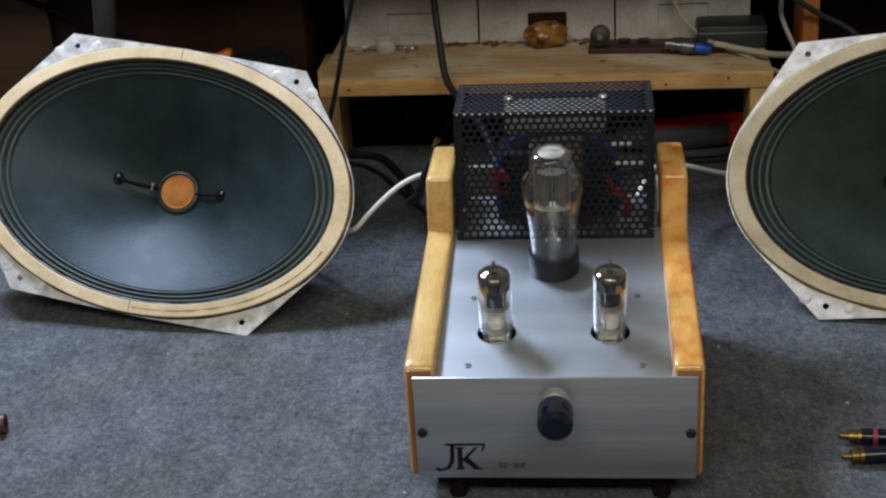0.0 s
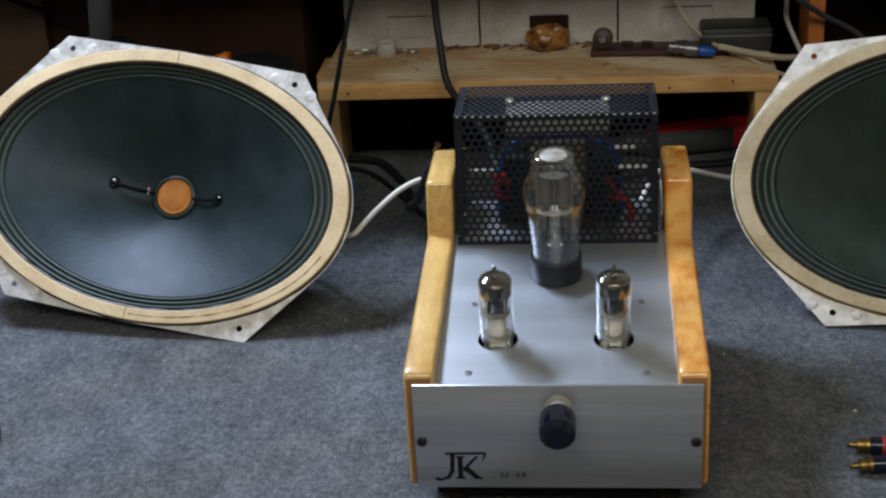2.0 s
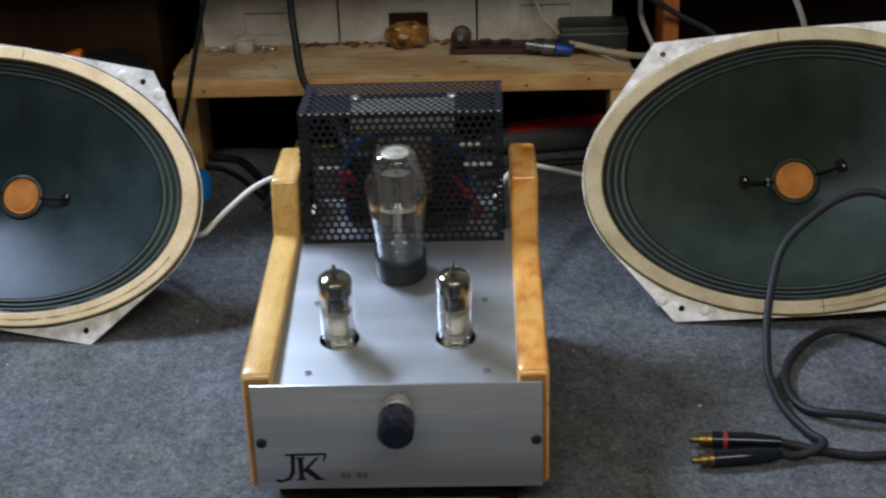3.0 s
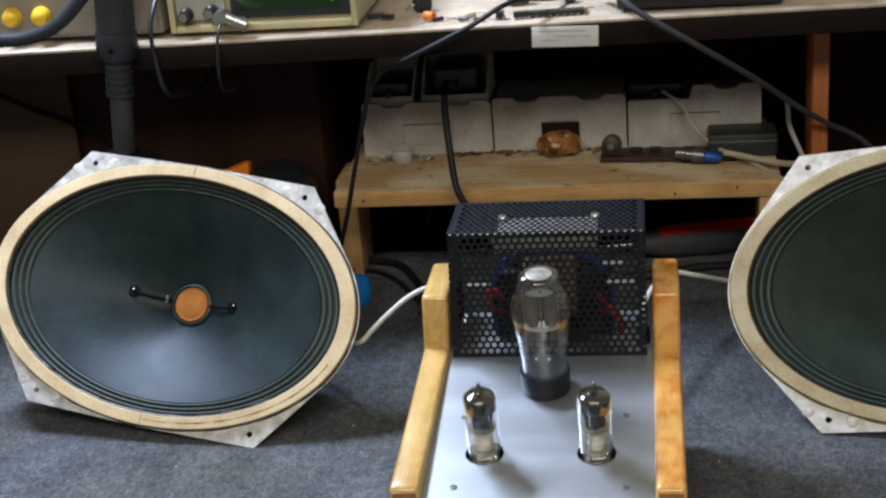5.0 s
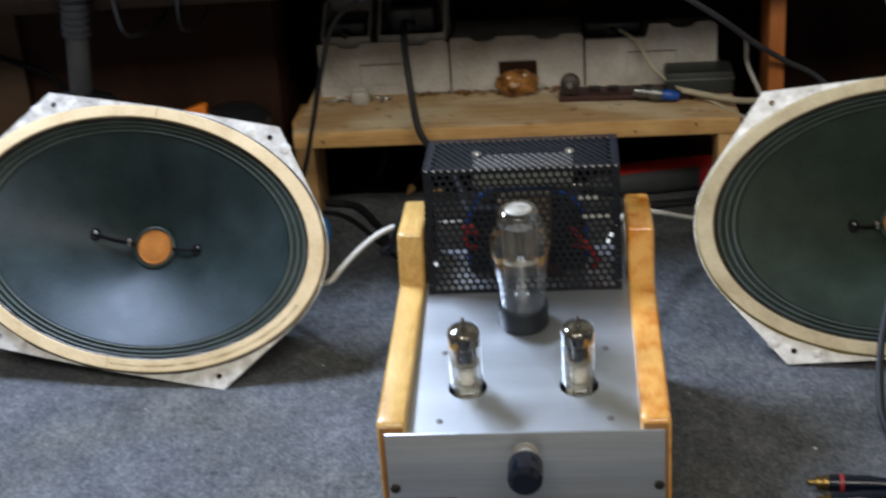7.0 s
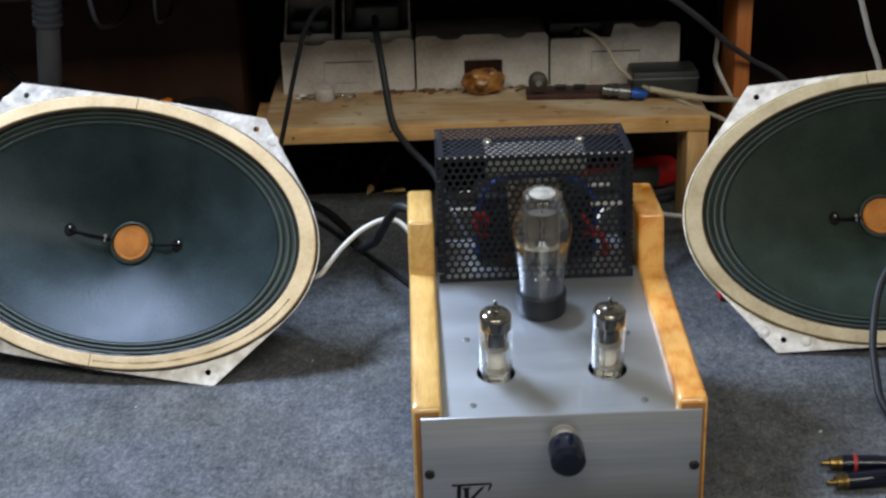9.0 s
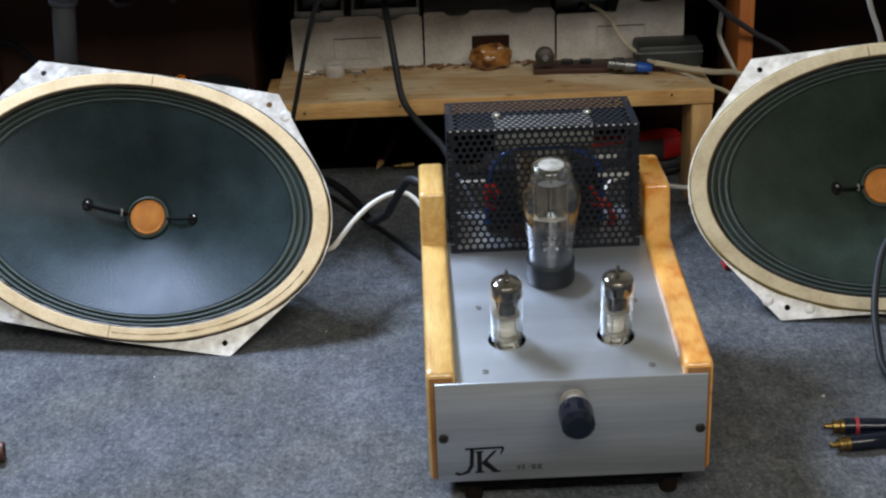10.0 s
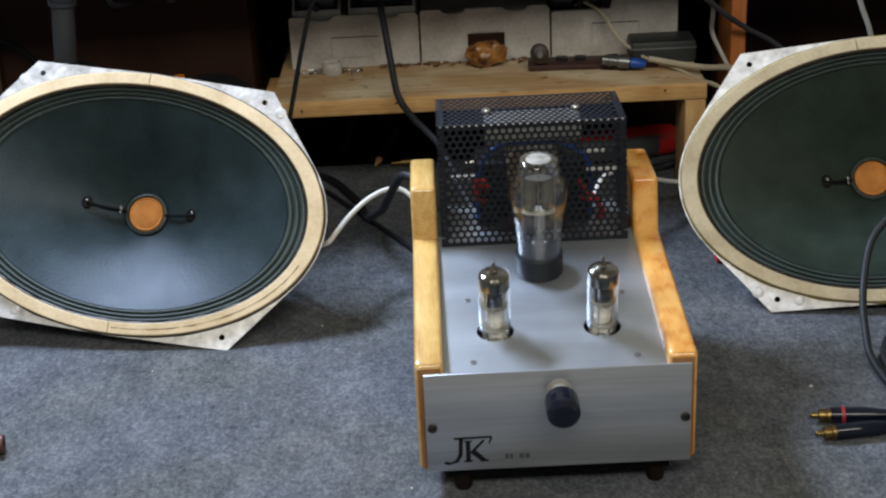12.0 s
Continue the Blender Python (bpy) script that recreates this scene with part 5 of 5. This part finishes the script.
cable("black_lead", [(-0.117, 0.6, 0.188), (-0.1168, 0.56, 0.201), (-0.115, 0.528, 0.196), (-0.1115, 0.503, 0.182), (-0.1075, 0.487, 0.157), (-0.102, 0.474, 0.126), (-0.0895, 0.459, 0.1100), (-0.0760, 0.443, 0.1000), (-0.0660, 0.425, 0.0930), (-0.052, 0.37, 0.080), (-0.036, 0.3, 0.07), (-0.012, 0.262, 0.042), (0.0, 0.238, 0.04)], 0.0032, CABLE, "thick black mains lead hanging down to the amplifier")
cable("thin_black_lead", [(0.02, 0.6, 0.284), (-0.005, 0.52, 0.286), (-0.039, 0.445, 0.3), (-0.076, 0.432, 0.283), (-0.127, 0.44, 0.258), (-0.158, 0.462, 0.24), (-0.174, 0.472, 0.217), (-0.183, 0.475, 0.19), (-0.191, 0.475, 0.16), (-0.198, 0.474, 0.132), (-0.205, 0.474, 0.105), (-0.213, 0.478, 0.08), (-0.226, 0.49, 0.04), (-0.24, 0.5, 0.004)], 0.0022, CABLE, "thin black lead draped from the upper shelf past the cartons")
cable("dark_lead", [(0.03, 0.52, 0.288), (0.045, 0.462, 0.300), (0.066, 0.440, 0.287), (0.112, 0.438, 0.258), (0.160, 0.460, 0.222), (0.201, 0.500, 0.183), (0.228, 0.522, 0.161), (0.27, 0.540, 0.13), (0.32, 0.52, 0.06), (0.36, 0.50, 0.004)], 0.0027, CABLE_HALF_LIT, "dark lead slanting down from the upper shelf across the upright")
cable("grey_hanging_lead", [(0.250, 0.55, 0.284), (0.262, 0.462, 0.303), (0.271, 0.442, 0.294), (0.285, 0.440, 0.270), (0.297, 0.440, 0.241), (0.310, 0.440, 0.201), (0.322, 0.440, 0.168), (0.335, 0.44, 0.10), (0.345, 0.45, 0.004)], 0.0023, CABLE_GREY, "pale grey lead hanging behind a loudspeaker")


def crumb(x, y, r, turn):
    bm = bmesh.new()
    bmesh.ops.create_icosphere(bm, subdivisions=1, radius=r)
    for v in bm.verts:
        v.co *= 0.75 + 0.5 * noise.noise((v.co.x * 900 + x * 50, v.co.y * 900, v.co.z * 900 + y * 50))
        v.co.z *= 0.7
    low = min(v.co.z for v in bm.verts)
    bmesh.ops.translate(bm, verts=bm.verts, vec=(0, 0, -low - 0.0002))
    return tagged(part("crumb", bm, PAPER, m=pose(x, y, 0, 0, 0, turn)), "tiny white crumb lying on the grey felt", "crumb", "crumbs on the felt")


for x, y, r, turn in ((0.198, 0.124, 0.0017, 10), (-0.096, 0.014, 0.0013, 50), (-0.207, 0.336, 0.0016, 80), (-0.299, 0.197, 0.0010, 30), (0.118, 0.205, 0.0010, 120), (-0.170, 0.262, 0.0009, 20)):
    crumb(x, y, r, turn)


def phono_plug(m, ring):
    ob = thing("phono_plug", "black phono plug with a gold tip lying on the felt", "plug", m, "phono plugs")
    ax = Matrix.Rotation(radians(90), 4, "Y")
    part("pin", lathe([(0, -0.0060), (0.0015, -0.0058), (0.0021, -0.0051), (0.0021, -0.0040), (0.0021, 0.0), (0, 0.0)], 14), GOLD, ob, "gold pin", m=ax)
    part("shell", lathe([(0.0030, 0), (0.0044, 0.0), (0.0044, 0.0030), (0.0040, 0.0034), (0.0040, 0.0046), (0.0050, 0.0052), (0.0050, 0.0078), (0, 0.0078)], 22), GOLD, ob, "gold shell", m=ax)
    body = part("body", lathe([(0, 0.0080), (0.0052, 0.0080), (0.0057, 0.0095), (0.0058, 0.0330), (0.0049, 0.0400), (0.0036, 0.0520), (0, 0.0520)], 26), KNOB, ob, "black sleeve", m=ax)
    if ring:
        part("ring", lathe([(0.0054, 0.0150), (0.0061, 0.0152), (0.0061, 0.0176), (0.0054, 0.0178), (0.0054, 0.0150)], 26), RED_DIM, body, "red marking ring", m=ax)
    return ob


phono_plug(pose(0.1905, 0.0735, 0.0058, 0, 0, -5), True)
phono_plug(pose(0.1880, 0.0495, 0.0058, 0, 0, 6), False)
cable("phono_lead", [(0.2405, 0.0690, 0.0056), (0.252, 0.0670, 0.0040), (0.272, 0.0600, 0.0034), (0.300, 0.055, 0.0034), (0.345, 0.070, 0.0034), (0.370, 0.13, 0.0034), (0.350, 0.195, 0.0040), (0.315, 0.222, 0.0050), (0.283, 0.199, 0.0050), (0.262, 0.157, 0.0045), (0.266, 0.114, 0.0040), (0.300, 0.096, 0.0080), (0.36, 0.09, 0.0034), (0.46, 0.10, 0.0034), (0.62, 0.14, 0.0034)], 0.0031, CABLE, "black phono lead lying in a loop on the felt", group="phono leads")
cable("phono_lead", [(0.2390, 0.0545, 0.0056), (0.252, 0.0560, 0.0040), (0.268, 0.0620, 0.0085), (0.262, 0.0800, 0.0060), (0.2530, 0.1110, 0.0050), (0.2500, 0.1500, 0.0070), (0.2515, 0.1720, 0.0150), (0.2580, 0.2080, 0.0320), (0.2705, 0.2390, 0.0600), (0.2890, 0.2530, 0.0770), (0.3180, 0.2630, 0.0930), (0.345, 0.262, 0.096), (0.375, 0.245, 0.080), (0.41, 0.21, 0.040), (0.46, 0.17, 0.006), (0.55, 0.16, 0.0034), (0.66, 0.18, 0.0034)], 0.0030, CABLE, "black phono lead rising in an arc before a loudspeaker", group="phono leads")


# ---- on the upper shelf ----
def place(x, y, z=0.0, rz=0.0):
    """A place on the upper shelf: x along its front edge, y back from it."""
    return UPPER @ pose(x, y, z + 0.0002, 0, 0, rz)


label_tag = thing("shelf_label", "white printed label stuck on the front of the upper shelf", "label", UPPER @ pose(0.0030, 0.0002, -0.0122, 0, 1.8, 0))
part("card", box(0.0560, 0.0010, 0.0175, (0, -0.0006, 0), 0.0004), PAPER, label_tag)
for z, w, x in ((0.0050, 0.040, -0.002), (0.0005, 0.030, 0.006), (-0.0030, 0.018, -0.012)):
    part("print_bar", box(w, 0.0003, 0.0011, (x, -0.0012, z)), INK_GREY, label_tag, "grey print", smooth=0)


def small_knob(r, h):
    return lathe([(0, 0), (r, 0), (r, h * 0.4), (r * 0.8, h * 0.5), (r * 0.78, h), (0, h)], 24)


def counter():
    ob = thing("bench_instrument", "beige bench instrument with a dark green display and knobs", "instrument", place(-0.2570, 0.021, 0, -2.9))
    w, d, h = 0.168, 0.20, 0.088
    part("case", box(w, d, h, (0, d / 2 + 0.004, h / 2 + 0.004), 0.003), BEIGE, ob, "beige case")
    part("bezel_left", box(0.0055, 0.008, h, (-w / 2 + 0.003, 0.0, h / 2 + 0.004), 0.0015), BEIGE, ob)
    part("bezel_right", box(0.0055, 0.008, h, (w / 2 - 0.003, 0.0, h / 2 + 0.004), 0.0015), BEIGE, ob)
    part("bezel_bottom", box(w - 0.0115, 0.008, 0.0065, (0, 0.0, 0.0073), 0.0015), BEIGE, ob)
    part("control_panel", box(0.044, 0.003, h - 0.010, (-w / 2 + 0.0285, 0.0022, h / 2 + 0.009), 0.0003), PANEL_GREY, ob, "light grey control panel")
    scr = part("screen_frame", box(0.106, 0.003, h - 0.010, (w / 2 - 0.0595, 0.0022, h / 2 + 0.009), 0.0003), STAND, ob, "dark screen surround")
    part("display", box(0.088, 0.0012, 0.034, (w / 2 - 0.0595, 0.0000, 0.0375), 0.0002), LCD, scr, "dark green display")
    part("display_bar", box(0.0012, 0.0006, 0.016, (w / 2 - 0.0215, -0.0010, 0.034)), CREAM_TOP, scr, "pale vertical mark")
    front = Matrix.Rotation(radians(90), 4, "X")
    for x, z in ((-w / 2 + 0.0160, 0.0195), (-w / 2 + 0.0390, 0.0215)):
        kn = part("knob", small_knob(0.0062, 0.013), BLACK, ob, "black knob", m=Matrix.Translation((x, 0.0004, z)) @ front)
        part("knob_cap", lathe([(0, 0.0131), (0.0040, 0.0131), (0.0038, 0.0142), (0, 0.0144)], 18), STEEL, kn, "silver cap", m=Matrix.Translation((x, 0.0004, z)) @ front)
    part("pilot_lamp", lathe([(0, 0), (0.0030, 0), (0.0028, 0.003), (0, 0.004)], 14), RED, ob, "red pilot lamp", m=Matrix.Translation((-w / 2 + 0.0150, 0.0004, 0.0400)) @ front)
    tee = part("coaxial_adapter", lathe([(0, 0), (0.0048, 0), (0.0048, 0.010), (0.0062, 0.0105), (0.0062, 0.019), (0, 0.019)], 20), STEEL, ob, "chrome coaxial adapter", m=Matrix.Translation((-w / 2 + 0.0500, 0.0004, 0.0190)) @ front)
    part("adapter_arm", lathe([(0, 0), (0.0050, 0), (0.0050, 0.012), (0.0062, 0.0125), (0.0062, 0.020), (0, 0.020)], 20), STEEL, tee, m=Matrix.Translation((-w / 2 + 0.0540, -0.0130, 0.0190)) @ Matrix.Rotation(radians(115), 4, "Y"))
    for x in (-0.065, 0.065):
        for y in (0.02, 0.18):
            part("foot", lathe([(0, 0), (0.005, 0), (0.005, 0.0042), (0, 0.0042)], 14), RUBBER, ob, m=Matrix.Translation((x, y, 0)))
    return ob


counter()


def generator():
    ob = thing("signal_generator", "grey bench instrument with round yellow knobs", "instrument", place(-0.4420, 0.026, 0, -2.9))
    w, d, h = 0.190, 0.18, 0.085
    part("case", box(w, d, h, (0, d / 2 + 0.003, h / 2 + 0.004), 0.004), CASE_GREY, ob, "grey case")
    part("front", box(w - 0.008, 0.003, h - 0.010, (0, 0.0012, h / 2 + 0.004), 0.0006), CASE_GREY, ob, "grey front plate")
    front = Matrix.Rotation(radians(90), 4, "X")
    for x, z in ((-0.040, 0.0260), (-0.013, 0.0260), (-0.067, 0.026), (-0.040, 0.056)):
        part("knob", lathe([(0, 0), (0.0085, 0), (0.0088, 0.003), (0.0070, 0.010), (0.0040, 0.0125), (0, 0.013)], 24), YELLOW, ob, "yellow knob", m=Matrix.Translation((x, -0.0004, z)) @ front)
    for x in (-0.075, 0.075):
        for y in (0.02, 0.16):
            part("foot", lathe([(0, 0), (0.006, 0), (0.006, 0.0042), (0, 0.0042)], 14), RUBBER, ob, m=Matrix.Translation((x, y, 0)))
    return ob


generator()
dark = thing("equipment_box", "dark navy metal equipment box on the upper shelf", "equipment box", place(0.1170, 0.014, 0, -2.9))
part("case", box(0.140, 0.16, 0.065, (0, 0.082, 0.0355), 0.003), STAND, dark, "dark navy case")
part("front", box(0.134, 0.003, 0.058, (0, 0.0004, 0.0355), 0.0008), BLACK, dark, "black front")
for x in (-0.058, 0.058):
    for y in (0.02, 0.14):
        part("foot", lathe([(0, 0), (0.006, 0), (0.006, 0.0032), (0, 0.0032)], 14), RUBBER, dark, m=Matrix.Translation((x, y, 0)))
cable("thin_hanging_lead", [tuple(place(-0.3450, 0.03, 0.050).translation), tuple(place(-0.3500, -0.004, 0.020).translation), tuple(place(-0.3500, -0.006, -0.01).translation), tuple(place(-0.3460, -0.004, -0.04).translation), (-0.344, 0.462, 0.226), (-0.342, 0.520, 0.218), (-0.341, 0.574, 0.226)], 0.0020, STAND, "thin dark grey lead hanging from an instrument")
cable("thin_hanging_lead", [tuple(place(-0.2910, 0.006, 0.016).translation), tuple(place(-0.2930, -0.006, 0.004).translation), tuple(place(-0.2960, -0.006, -0.03).translation), (-0.298, 0.455, 0.230), (-0.300, 0.520, 0.220), (-0.301, 0.574, 0.228)], 0.0013, STAND, "thin dark grey lead hanging from an instrument")


def chip(m, sx, sy, sz, legs):
    ob = thing("integrated_circuit", "small black integrated circuit lying on the cream shelf", "component", m, "components on the upper shelf")
    part("body", box(sx, sy, sz, (0, 0, sz / 2 + 0.0012), 0.0004), BLACK, ob)
    for k in range(legs):
        for s in (-1, 1):
            part("leg", box(0.0008, 0.0010, 0.0024, (sx * (-0.4 + 0.8 * k / max(1, legs - 1)), s * (sy / 2 + 0.0004), 0.0012)), STEEL, ob, smooth=0)
    return ob


def capacitor(m, r, h, mat, label):
    ob = thing("capacitor", label, "component", m, "components on the upper shelf")
    part("can", lathe([(0, 0), (r * 0.92, 0), (r, h * 0.06), (r, h * 0.94), (r * 0.9, h), (r * 0.6, h), (r * 0.55, h * 0.97), (0, h * 0.97)], 22), mat, ob, m=Matrix.Translation((0, 0, r)) @ Matrix.Rotation(radians(90), 4, "Y"))
    for s in (-0.3, 0.3):
        part("lead", rope([(0, s * r, r), (-0.004, s * r, r), (-0.010, s * r * 1.4, r * 0.3)], 0.0004, 6, 4), STEEL, ob)
    return ob


def resistor(m, body):
    ob = thing("resistor", "small resistor with bent wire ends on the cream shelf", "component", m, "components on the upper shelf")
    part("body", lathe([(0, 0), (0.0018, 0), (0.0022, 0.001), (0.0018, 0.003), (0.0018, 0.006), (0.0022, 0.008), (0.0018, 0.009), (0, 0.009)], 14), body, ob, m=Matrix.Translation((-0.0045, 0, 0.0022)) @ Matrix.Rotation(radians(90), 4, "Y"))
    part("wire", rope([(-0.016, 0.002, 0.0006), (-0.009, 0, 0.0018), (-0.0046, 0, 0.0022)], 0.0004, 6, 4), STEEL, ob)
    part("wire", rope([(0.0046, 0, 0.0022), (0.010, 0.001, 0.0016), (0.017, -0.003, 0.0006)], 0.0004, 6, 4), STEEL, ob)
    return ob


for x, y, rz, sx, sy, sz, legs in ((-0.163, 0.052, 10, 0.016, 0.007, 0.004, 5), (-0.152, 0.046, -20, 0.010, 0.007, 0.004, 4), (-0.034, 0.022, 5, 0.013, 0.007, 0.005, 5), (-0.052, 0.024, 80, 0.009, 0.006, 0.006, 3)):
    chip(place(x, y, 0, rz), sx, sy, sz, legs)
chip(place(-0.006, 0.026, 0, 2), 0.052, 0.010, 0.004, 8)
for x, y, rz, r, h, mat, lab in ((-0.1290, 0.070, 30, 0.0075, 0.013, BLACK, "black electrolytic capacitor lying on the cream shelf"), (-0.1300, 0.084, 70, 0.0050, 0.010, SKY_BLUE, "small blue capacitor lying on the cream shelf"),
                                  (-0.047, 0.075, 15, 0.0065, 0.018, BASKET, "grey metal capacitor lying on the cream shelf"), (-0.022, 0.10, -10, 0.008, 0.016, BEIGE, "beige film capacitor lying on the cream shelf"),
                                  (-0.118, 0.036, -35, 0.0042, 0.010, ORANGE, "small orange capacitor lying on the cream shelf"), (0.006, 0.070, 60, 0.004, 0.010, BLACK, "small black capacitor lying on the cream shelf")):
    capacitor(place(x, y, 0, rz), r, h, mat, lab)
for x, y, rz, mat in ((-0.106, 0.030, 25, PURPLE), (-0.084, 0.026, -15, BASKET), (-0.078, 0.040, 40, BEIGE), (-0.070, 0.018, 5, MAROON), (0.020, 0.034, 70, BEIGE)):
    resistor(place(x, y, 0, rz), mat)

tagged(part("red_clip", box(0.010, 0.016, 0.009, (0.1760, 0.3530, 0.0047), 0.002), RED), "small red plastic clip on the felt behind a loudspeaker", "clip")
